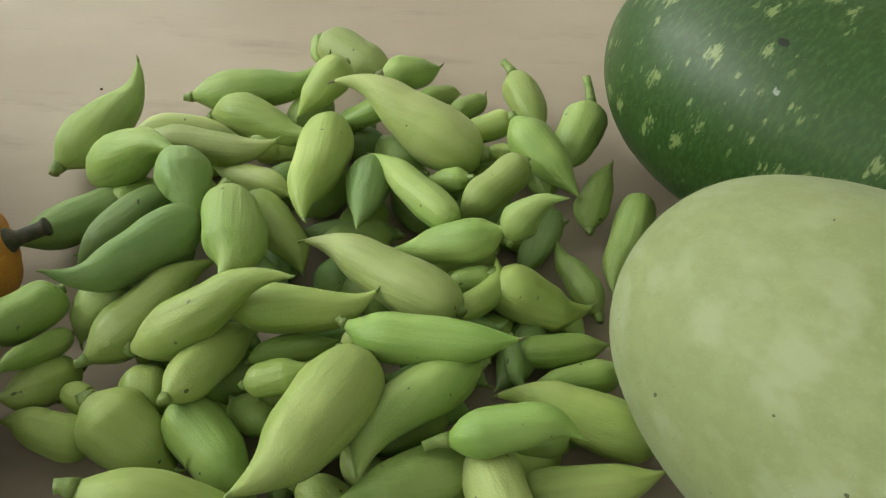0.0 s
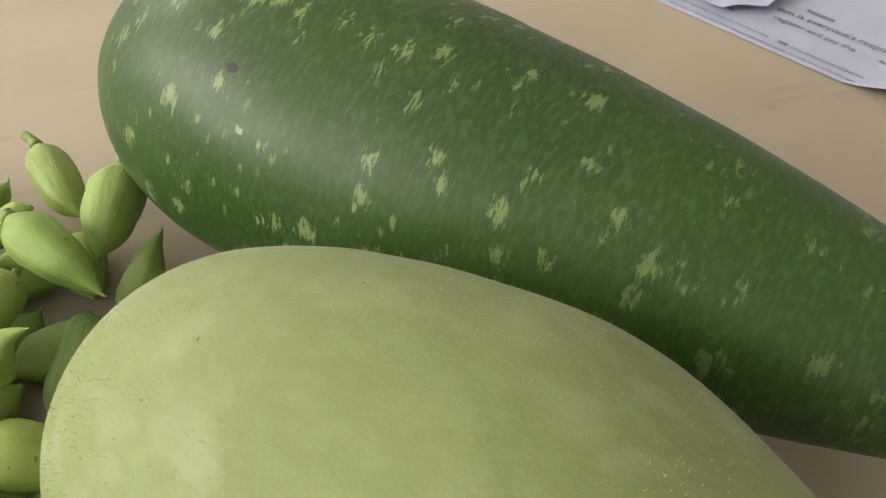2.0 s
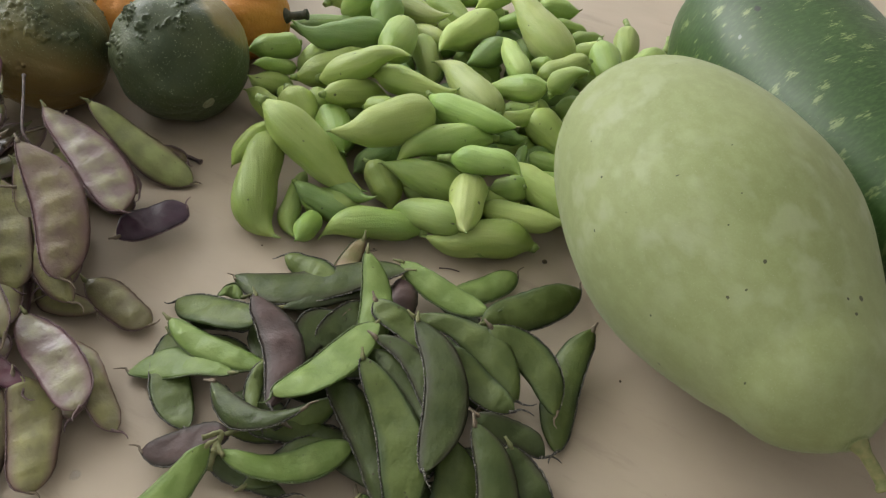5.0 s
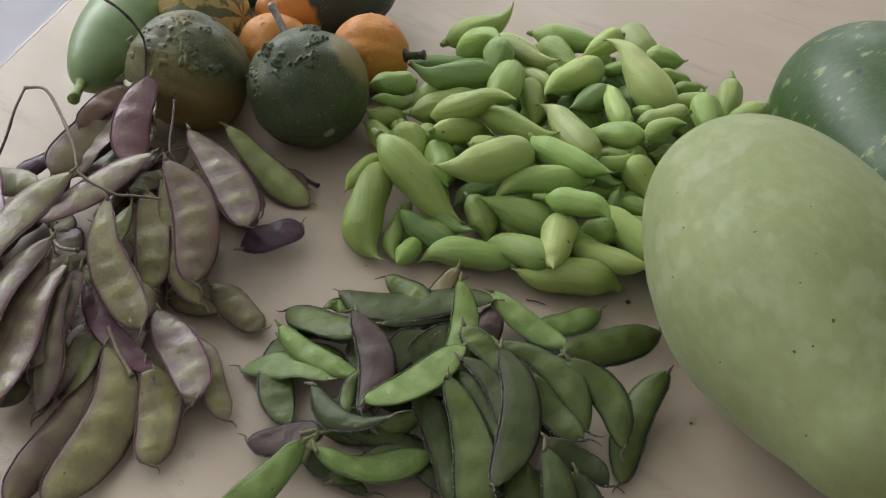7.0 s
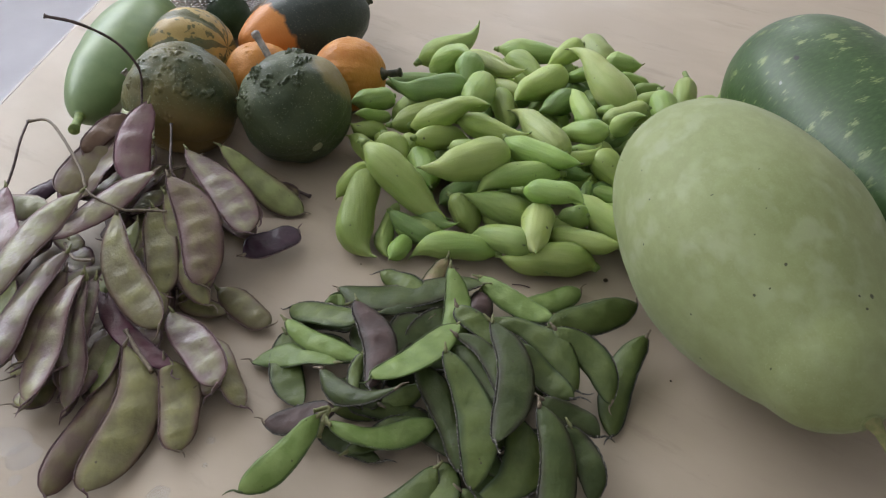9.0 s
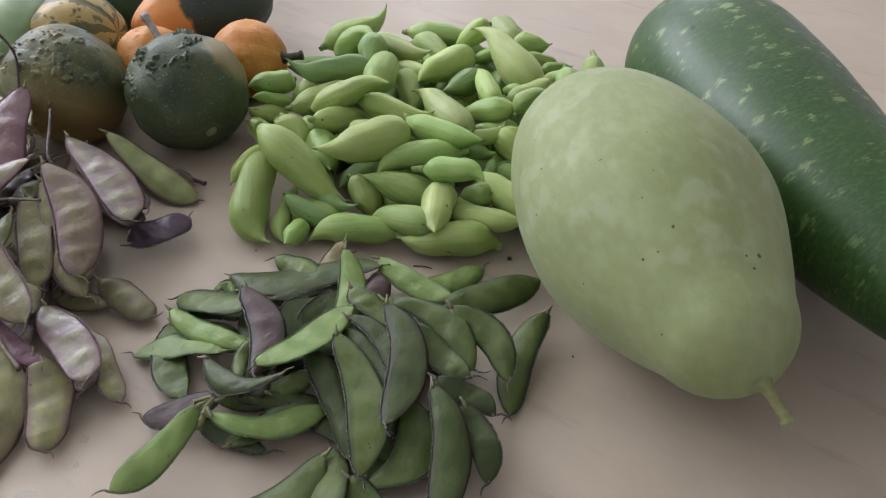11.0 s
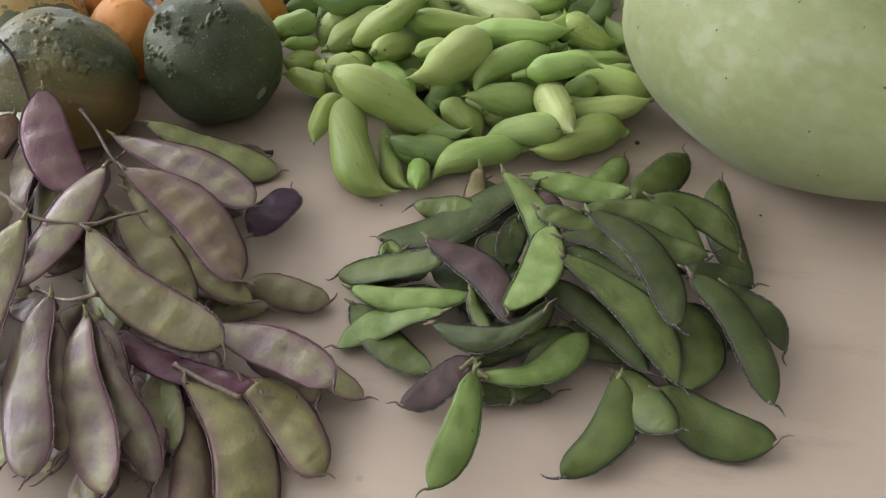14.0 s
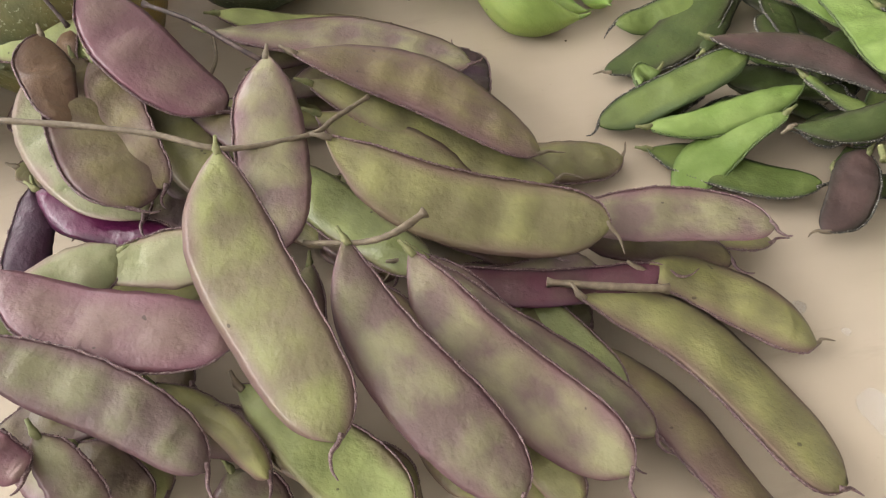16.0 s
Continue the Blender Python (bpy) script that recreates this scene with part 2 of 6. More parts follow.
def knots(s, ks):
    """A smooth curve through rising (place, value) pairs."""
    for i in range(len(ks) - 1):
        if s <= ks[i + 1][0] or i == len(ks) - 2:
            (a, p), (b, q) = ks[i], ks[i + 1]
            h = b - a
            m = (q - ks[i - 1][1]) / (b - ks[i - 1][0]) if i else (q - p) / h
            n = (ks[i + 2][1] - p) / (ks[i + 2][0] - a) if i + 2 < len(ks) else (q - p) / h
            u = (s - a) / h
            return (2 * u ** 3 - 3 * u * u + 1) * p + (u ** 3 - 2 * u * u + u) * h * m + (3 * u * u - 2 * u ** 3) * q + (u ** 3 - u * u) * h * n


def sideways(s, b1, b2):
    """The bend of a long thing: its offset b1 at a third of its length, b2 at two thirds."""
    return 13.5 * s * (1 - s) * (b1 * (2 / 3 - s) + b2 * (s - 1 / 3))


def fruit(x, y, z, heading, slope, roll, length, g1, g2, b1, b2, skin, stalk=0.0, nub=1.0):
    """A small slipper-shaped gourd, g1 thick at a third of its length and g2 at two thirds: knobbed stem end at its origin, drawn out into a point."""
    rnd = random.Random(int(x * 9973) * 31 + int(y * 7919))
    ribs, phase, wob = rnd.choice((5, 6, 7, 8)), rnd.uniform(0, 6.3), rnd.uniform(0, 6.3)
    rib = rnd.uniform(0.012, 0.034)
    thin = g2 < 0.8 * g1
    if nub:
        girth = [(0.0, 0.15 * g1), (0.035, 0.24 * g1), (0.085, 0.46 * g1), (0.16, 0.77 * g1), (0.25, 0.95 * g1), (1 / 3, g1)]
    else:
        girth = [(0.0, 0.34 * g1), (0.02, 0.53 * g1), (0.06, 0.75 * g1), (0.13, 0.91 * g1), (0.22, 0.99 * g1), (1 / 3, g1)]
    if thin:
        girth += [(2 / 3, g2), (0.79, 0.66 * g2), (0.885, 0.39 * g2), (0.95, 0.22 * g2), (1.0, 0.08 * g2)]
    else:
        girth += [(2 / 3, g2), (0.80, 0.77 * g2), (0.89, 0.47 * g2), (0.955, 0.23 * g2), (1.0, 0.08 * g2)]
    sway = rnd.uniform(-0.012, 0.012)
    hook = math.copysign(rnd.uniform(0.008, 0.03), b2 if abs(b2) > 0.02 else rnd.uniform(-1, 1))

    def bend(s):
        return sideways(s, b1, b2) + hook * math.sin(math.pi * max(0.0, (s - 0.55) / 0.45))

    rings = []
    for i in range(45):
        s = 0.5 - 0.5 * math.cos(math.pi * i / 44)
        e = 0.002
        dy = (bend(s + e) - bend(s - e)) / (2 * e)
        k = 1 / math.hypot(1, dy)
        tx, ty = k, dy * k
        f = 0.5 * max(knots(s, girth), 0.05 * g1) * (1 + 0.02 * math.sin(9 * s + wob))
        cy, cz = bend(s) * length, sway * length * math.sin(3.1 * s)
        ring = []
        for j in range(26):
            a = 2 * math.pi * j / 26
            r = f * (1 + rib * math.cos(ribs * a + phase + 0.5 * s) * min(1, 3 * f / g1) + 0.05 * noise.noise(Vector((s * 4, math.cos(a) * 1.2, math.sin(a) * 1.2 + wob))))
            ring.append((s * length - ty * r * math.cos(a), cy + tx * r * math.cos(a), cz + r * math.sin(a)))
        rings.append(ring)
    ob = finish("slipper_gourd", *rings_mesh(rings), FRUIT[skin])
    size = "long" if length > 0.085 else "small" if length < 0.05 else "plump" if g1 > 0.03 else "slim"
    form = "with a drawn-out neck" if thin else "with a bent point" if max(abs(b1), abs(b2)) > 0.07 else "with a blunt point"
    tagged(ob, f"{size} {SHADE[skin]} slipper gourd {form}", "gourd", "slipper gourds in the heap")
    laid(ob, x, y, z, heading, slope, roll)

    def middle(ring):
        return sum((Vector(v) for v in ring), Vector()) / len(ring)

    tip, back = middle(rings[-1]), middle(rings[-5])
    d = (tip - back).normalized()
    w = g2 * 0.045
    v, fc = tube([tip - d * w * 1.5, tip + d * w * 0.5, tip + d * w * 2.2 + Vector((0, w * 0.5, w * 0.4)), tip + d * w * 3.4 + Vector((0, w * 1.4, w * 0.8))], [w * 1.2, w * 1.0, w * 0.7, w * 0.35], 7)
    finish("tip", v, fc, TIP if rnd.random() < 0.9 else CALYX, ob)
    base, ahead = middle(rings[0]), middle(rings[4])
    d = (base - ahead).normalized()
    w = g1 * rnd.uniform(0.085, 0.125)
    out = stalk or g1 * rnd.uniform(0.05, 0.14)
    side = Vector((0, rnd.choice((-1, 1)) * out * 0.25, out * 0.1))
    v, fc = tube([base - d * w, base + d * out * 0.1, base + d * out * 0.6 + side * 0.4, base + d * out + side], [w * 1.45, w * 1.15, w * 0.9, w * 0.95], 9)
    finish("stem", v, fc, TIP if rnd.random() < 0.93 else CALYX, ob)
    return ob


def pod(name, label, group, x, y, z, heading, slope, roll, length, w1, w2, b1, b2, side, skin, seam):
    """A flat bean pod, w1 broad at a third of its length and w2 at two thirds: swollen over its seeds, with a warty seam along the edge that runs out into its hooked beak."""
    rnd = random.Random(int(x * 9973) * 17 + int(y * 7919) * 3 + int(z * 99991))
    seeds = max(2, round(length / 0.024))
    ph, twist, wave = rnd.uniform(-0.4, 0.4), radians(rnd.uniform(-7, 7)), rnd.uniform(0, 6.3)
    thick, swell = 0.0021 + 0.0006 * rnd.random(), rnd.uniform(0.0008, 0.0018) if name == "flat_bean" else rnd.uniform(0.0010, 0.0020)
    n, k = 52, 11
    verts, uvs, edge = [], [], []
    wide = max(w1, w2)
    if name == "flat_bean":
        half = [(0.0, 0.08 * w1), (0.025, 0.30 * w1), (0.08, 0.58 * w1), (0.17, 0.84 * w1), (1 / 3, 1.02 * w1), (0.5, 0.53 * (w1 + w2)), (2 / 3, 1.02 * w2), (0.80, 0.90 * w2), (0.90, 0.66 * w2), (0.96, 0.40 * w2), (1.0, 0.10 * w2)]
    else:
        half = [(0.0, 0.07 * w1), (0.02, 0.20 * w1), (0.07, 0.46 * w1), (0.16, 0.79 * w1), (0.26, 0.98 * w1), (1 / 3, 1.06 * w1), (0.5, 0.55 * (w1 + w2)), (2 / 3, 1.07 * w2), (0.80, 1.0 * w2), (0.89, 0.85 * w2), (0.95, 0.60 * w2), (0.98, 0.34 * w2), (1.0, 0.10 * w2)]
    cup, fold = rnd.uniform(-0.0018, 0.0028), rnd.uniform(0.0004, 0.0016)
    for i in range(n + 1):
        s = i / n
        h = 0.5 * max(0.02 * wide, knots(s, half))
        lean = 0.1 * wide * math.sin(math.pi * s) * s
        cy = sideways(s, b1, b2) * length + side * lean
        cz = fold * math.sin(7 * s + wave) * math.sin(math.pi * s)
        beat = max(0.0, 0.5 + 0.5 * math.cos(2 * math.pi * (seeds * s + ph))) ** 1.3 * (1 if 0.1 < s < 0.86 else 0.2) * (0.75 + 0.9 * noise.noise(Vector((s * 7, wave, 3.0))))
        tw = twist * (s - 0.5) * 2
        loop = []
        for face in (1, -1):
            for j in range(k):
                v = -1 + 2 * j / (k - 1) if face > 0 else 1 - 2 * j / (k - 1)
                v = math.copysign(abs(v) ** 0.8, v)
                if face < 0 and j in (0, k - 1):
                    continue
                q = v * side
                yy = side * h * q
                rag = 0.0005 * noise.noise(Vector((s * 16, v * 3, wave))) * (abs(v) > 0.9)
                t = thick * min(1, h / (0.3 * wide)) * (1 - abs(v) ** 3.0) + swell * beat * math.exp(-((v - 0.12 * side) / 0.5) ** 2) * min(1, wide / 0.024) + 0.0005 * noise.noise(Vector((s * 9, v * 2, wave + face)))
                zz = face * max(t, 0.0002) + 0.0013 * v * math.sin(8 * s + wave) + cup * (v * v - 0.3) * min(1, 2 * h / wide)
                loop.append((s * length, cy + yy * math.cos(tw) - zz * math.sin(tw) + rag, cz + zz * math.cos(tw) + yy * math.sin(tw)))
                uvs.append((seeds * s + ph, 0.5 + 0.5 * v))
        verts += loop
        edge.append(loop[k - 1] if side > 0 else loop[0])
    c = 2 * k - 2
    faces = [(i * c + j, i * c + (j + 1) % c, (i + 1) * c + (j + 1) % c, (i + 1) * c + j) for i in range(n) for j in range(c)]
    faces += [tuple(range(c))[::-1], tuple(n * c + j for j in range(c))]
    ob = finish(name, verts, faces, POD[skin], uvs=uvs)
    tagged(ob, label, "bean pod", group)
    laid(ob, x, y, z, heading, slope, roll)
    # seam: a thin warty cord
    rings = []
    for i in range(0, n + 1):
        q = Vector(edge[i])
        for sub in range(3 if i < n else 1):
            w = q.lerp(Vector(edge[i + 1]), sub / 3) if sub else q
            r = (0.00052 if "hyacinth" in name else 0.00058) * (0.5 + 1.0 * rnd.random()) * (0.4 if i in (0, n) else 1)
            rings.append([w + Vector((0, r * math.cos(a), r * math.sin(a) * 1.3)) for a in (2 * math.pi * j / 6 for j in range(6))])
    finish("seam", *rings_mesh(rings), seam, ob, "dark warty seam")
    end, before = Vector(edge[n]), Vector(edge[n - 4])
    end = end.lerp(Vector(verts[n * c + (0 if side > 0 else k - 1)]), 0.4)
    d = (Vector(edge[n]) - before).normalized()
    p = Vector((-d.y, d.x, 0)) * side
    r, curl = rnd.uniform(0.008, 0.015), rnd.choice((1, 1, -0.5)) * rnd.uniform(0.3, 0.7)
    hook = [end - d * 0.003, end + d * 0.001, end + d * r * 0.35 - p * r * 0.12 * curl, end + d * r * 0.7 + p * r * 0.15 * curl, end + d * r * 0.9 + p * r * 0.55 * curl + Vector((0, 0, r * 0.1))]
    v, fc = tube(smooth_line(hook, 3), [0.0013 - 0.0010 * i / 12 for i in range(13)], 6)
    finish("beak", v, fc, STALK if rnd.random() < 0.25 else seam, ob)
    st = Vector(verts[0]).lerp(Vector(verts[k - 1]), 0.5)
    hs = rnd.uniform(-1.2, 1.2)
    v, fc = tube([st + Vector(o) for o in ((0.003, 0, 0), (-0.001, 0, 0.0002), (-0.0035, 0.001 * hs, 0.0008), (-0.0065, 0.002 * hs, 0.0016))], [0.0016, 0.0018, 0.0010, 0.0008], 8)
    finish("pedicel", v, fc, CALYX if rnd.random() < 0.7 else STALK, ob)
    return ob


TONE = {"bright": "bright green", "mid": "green", "dark": "dark green", "plum": "plum-brown", "tan": "tan", "olive": "olive green", "lime": "yellow-green", "pale": "pale green",
        "pink": "pinkish olive", "violet": "purple and olive", "mauve": "dusky mauve", "rust": "rusty brown", "bronze": "bronze-brown", "magenta": "magenta", "magenta_dark": "deep magenta", "ink": "blackish purple"}


def green_bean(x, y, z, heading, slope, roll, length, w1, w2, b1, b2, side, skin):
    return pod("flat_bean", f"{TONE[skin]} flat bean pod with a dark warty seam", "green beans in the heap", x, y, z, heading, slope, roll, length, w1, w2, b1, b2, side, skin,
               SEAM if skin in ("dark", "plum", "mid") else SEAM_GREEN)


def purple_bean(x, y, z, heading, slope, roll, length, w1, w2, b1, b2, side, skin):
    return pod("hyacinth_bean", f"{TONE[skin]} broad hyacinth bean pod on the pile", "purple beans in the pile", x, y, z, heading, slope, roll, length, w1, w2, b1, b2, side, skin, SEAM_PURPLE)


# ---- the room ----
def box(name, lo, hi, material, parent=None, label="", bevel=0.0):
    bm = bmesh.new()
    bmesh.ops.create_cube(bm, size=1)
    for v in bm.verts:
        v.co = Vector([lo[i] + (v.co[i] + 0.5) * (hi[i] - lo[i]) for i in range(3)])
    if bevel:
        bmesh.ops.bevel(bm, geom=bm.edges[:], offset=bevel, segments=3, affect="EDGES")
    me = bpy.data.meshes.new(name)
    bm.to_mesh(me)
    bm.free()
    me.materials.append(material)
    ob = new(name, me)
    if parent is not None:
        ob.parent = parent
    if label:
        ob["label"] = label
    return ob


def table_top_material():
    n = Nodes("cream_laminate")
    co = n.coords()
    big = n.noise(n.coords((1, 2.2, 1)), 3.2, 5, 0.6)
    c = n.mix(n.ramp(big, (0.42, 0.0), (0.66, 1.0)), (0.43, 0.360, 0.274), (0.48, 0.408, 0.314))
    vein = n.noise(n.coords((3, 14, 3)), 1.6, 6, 0.7)
    c = n.mix(n.math("MULTIPLY", n.ramp(vein, (0.57, 0.0), (0.72, 1.0)), 0.65), c, (0.325, 0.258, 0.195))
    fleck = n.noise(co, 260, 2)
    c = n.mix(n.math("MULTIPLY", n.ramp(fleck, (0.70, 0.0), (0.76, 1.0)), 0.25), c, (0.32, 0.25, 0.2))
    drop = n.put("ShaderNodeTexVoronoi", {"Vector": n.noise(co, 8, 2, out="Color"), "Scale": 3.0}).outputs["Distance"]
    rough = n.math("ADD", n.ramp(n.noise(co, 9, 4), (0.3, 0.33), (0.7, 0.45)), n.math("MULTIPLY", drop, 0.1))
    return n.done(c, rough, n.noise(co, 40, 3), 0.0004, 0.25, Specular_IOR_Level=0.3)


# darkened wall colour, chosen only to cut the light bounced from the east
WALL_LOW_BOUNCE = plain("low_bounce_wall_paint", (0.40, 0.37, 0.33), (0.45, 0.42, 0.38), 6, 0.85)
WALL = plain("wall_paint", (0.84, 0.83, 0.80), (0.89, 0.88, 0.86), 6, 0.85)
FLOOR = plain("pale_floor", (0.52, 0.52, 0.57), (0.60, 0.60, 0.65), 4, 0.3)
TABLE = table_top_material()
EDGE = plain("table_edge", (0.36, 0.32, 0.28), (0.44, 0.39, 0.35), 12, 0.4)
FRAME = plain("window_paint", (0.78, 0.78, 0.76), (0.82, 0.82, 0.80), 20, 0.5)

floor = tagged(box("floor", (-2.8, -2.6, -0.85), (3.3, 3.3, -0.75), FLOOR), "pale grey-white polished floor", "floor", kind="structure")
ceiling = tagged(box("ceiling", (-2.8, -2.6, 1.95), (3.3, 3.3, 2.05), WALL), "plain off-white ceiling", "ceiling", kind="structure")
tagged(box("wall_south", (-2.7, -2.6, -0.75), (3.2, -2.5, 1.95), WALL), "plain off-white painted wall", "wall", kind="structure")
# unseen wall, kept dark so the heaps' right side gets less bounce
tagged(box("wall_east", (3.2, -2.6, -0.75), (3.3, 3.3, 1.95), WALL_LOW_BOUNCE), "plain unseen wall, darkened to bounce less light", "wall", kind="structure")


def wall_with_window(name, at, along, lo, hi, w0, w1, z0, z1):
    """A wall of four pieces round one opening. at: the inner face; along: the axis it runs on."""
    holder = new(name)
    tagged(holder, "off-white painted wall with a window opening", "wall", kind="structure")
    t = 0.1 if along == "x" else -0.1
    for a, b, c, d in ((lo, w0, -0.75, 1.95), (w1, hi, -0.75, 1.95), (w0, w1, -0.75, z0), (w0, w1, z1, 1.95)):
        if along == "y":
            box("wall_panel", (at + t, a, c), (at, b, d), WALL, holder)
        else:
            box("wall_panel", (a, at, c), (b, at + t, d), WALL, holder)
    win = tagged(new("window_1" if along == "y" else "window_2"), "white framed window letting in daylight", "window", kind="structure")
    f = 0.045
    for a, b, c, d in ((w0, w0 + f, z0, z1), (w1 - f, w1, z0, z1), (w0 + f, w1 - f, z0, z0 + f), (w0 + f, w1 - f, z1 - f, z1)):
        if along == "y":
            box("window_frame", (at - 0.07, a, c), (at - 0.02, b, d), FRAME, win)
        else:
            box("window_frame", (a, at + 0.02, c), (b, at + 0.07, d), FRAME, win)


wall_with_window("wall_west", -2.7, "y", -2.5, 3.3, -0.85, 1.85, 0.72, 1.93)
wall_with_window("wall_north", 3.2, "x", -2.7, 3.2, -2.45, -1.05, 0.9, 1.9)

# table: its left edge runs slantwise to the camera's first view
table = tagged(new("table"), "cream marbled laminate table top with a pale edge", "table")
def slab(name, corners, z0, z1, material, parent, label=""):
    bm = bmesh.new()
    low = [bm.verts.new((*c, z0)) for c in corners]
    top = [bm.verts.new((*c, z1)) for c in corners]
    bm.faces.new(low[::-1])
    bm.faces.new(top)
    for i in range(len(corners)):
        j = (i + 1) % len(corners)
        bm.faces.new((low[i], low[j], top[j], top[i]))
    bmesh.ops.bevel(bm, geom=[e for e in bm.edges if e.verts[0].co.z == z1 and e.verts[1].co.z == z1], offset=0.003, segments=3, affect="EDGES")
    me = bpy.data.meshes.new(name)
    bm.to_mesh(me)
    bm.free()
    me.materials.append(material)
    ob = new(name, me)
    ob.parent = parent
    if label:
        ob["label"] = label
    return ob


TURN_E = radians(123)
along = Vector((math.cos(TURN_E), math.sin(TURN_E)))
inward = Vector((along.y, -along.x))
corner = Vector((-0.566, 0.110))


def on_table(a, b):
    return tuple(corner + along * a + inward * b)


slab("tabletop", [on_table(-1.05, 0.0), on_table(-1.05, 1.75), on_table(0.432, 1.75), on_table(0.432, 0.0)], -0.03, 0.0, TABLE, table)
slab("edge_band", [on_table(-1.052, -0.004), on_table(-1.052, -0.0005), on_table(0.434, -0.0005), on_table(0.434, -0.004)], -0.03, -0.002, EDGE, table)
for a, b in ((-0.95, 0.1), (-0.95, 1.65), (0.34, 0.1), (0.34, 1.65)):
    c = Vector(on_table(a, b))
    slab("leg", [tuple(c + Vector(o)) for o in ((-0.03, -0.03), (0.03, -0.03), (0.03, 0.03), (-0.03, 0.03))], -0.75 / SIZE, -0.03, EDGE, table)


# ---- the two great gourds ----
def big_gourd_skin_pale():
    n = Nodes("pale_fuzzy_rind")
    co = n.coords()
    big = n.noise(n.coords((7, 16, 16)), 1.0, 3)
    c = n.mix(n.ramp(big, (0.35, 0.0), (0.68, 1.0)), (0.240, 0.286, 0.112), (0.275, 0.320, 0.140))
    mid = n.noise(n.coords((34, 46, 46)), 1.0, 3, 0.5)
    area = n.ramp(n.noise(co, 8, 2), (0.40, 0.15), (0.62, 1.0))
    c = n.mix(n.math("MULTIPLY", n.math("MULTIPLY", n.ramp(mid, (0.50, 0.0), (0.64, 1.0)), area), 0.5), c, (0.40, 0.44, 0.275))
    soft = n.noise(n.coords((80, 110, 110)), 1.0, 3)
    c = n.mix(n.math("MULTIPLY", n.ramp(soft, (0.42, 0.0), (0.66, 1.0)), 0.25), c, (0.36, 0.42, 0.2))
    fine = n.noise(co, 700, 2)
    c = n.mix(n.math("MULTIPLY", n.ramp(fine, (0.5, 0.0), (0.72, 1.0)), 0.18), c, (0.36, 0.42, 0.22))
    spot = n.noise(co, 150, 1)
    c = n.mix(n.ramp(spot, (0.80, 0.0), (0.812, 0.85)), c, (0.05, 0.06, 0.025))
    scab = n.noise(co, 33, 4)
    c = n.mix(n.math("MULTIPLY", n.ramp(scab, (0.72, 0.0), (0.78, 1.0)), 0.5), c, (0.20, 0.20, 0.07))
    for at, size in zip(((0.2544, -0.0326, 0.0656), (0.2838, 0.0159, 0.0557), (0.2914, 0.0087, 0.0526), (0.2605, -0.0528, 0.0459), (0.2362, -0.0807, 0.0081), (0.284, 0.0061, 0.0577)), (0.0013, 0.0018, 0.0014, 0.0012, 0.0011, 0.0011)):
        d = n.math("ADD", n.put("ShaderNodeVectorMath", {0: co, 1: at}, operation="DISTANCE").outputs["Value"], n.math("MULTIPLY", n.math("SUBTRACT", n.noise(co, 500, 2), 0.5), 0.002))
        c = n.mix(n.ramp(n.math("DIVIDE", d, size), (0.7, 0.9), (1.0, 0.0)), c, (0.055, 0.06, 0.03))
    return n.done(c, 0.62, n.math("ADD", n.math("MULTIPLY", fine, 0.3), n.math("MULTIPLY", soft, 0.6)), 0.0009, 0.4, Specular_IOR_Level=0.35, Sheen_Weight=0.1, Sheen_Roughness=0.5)


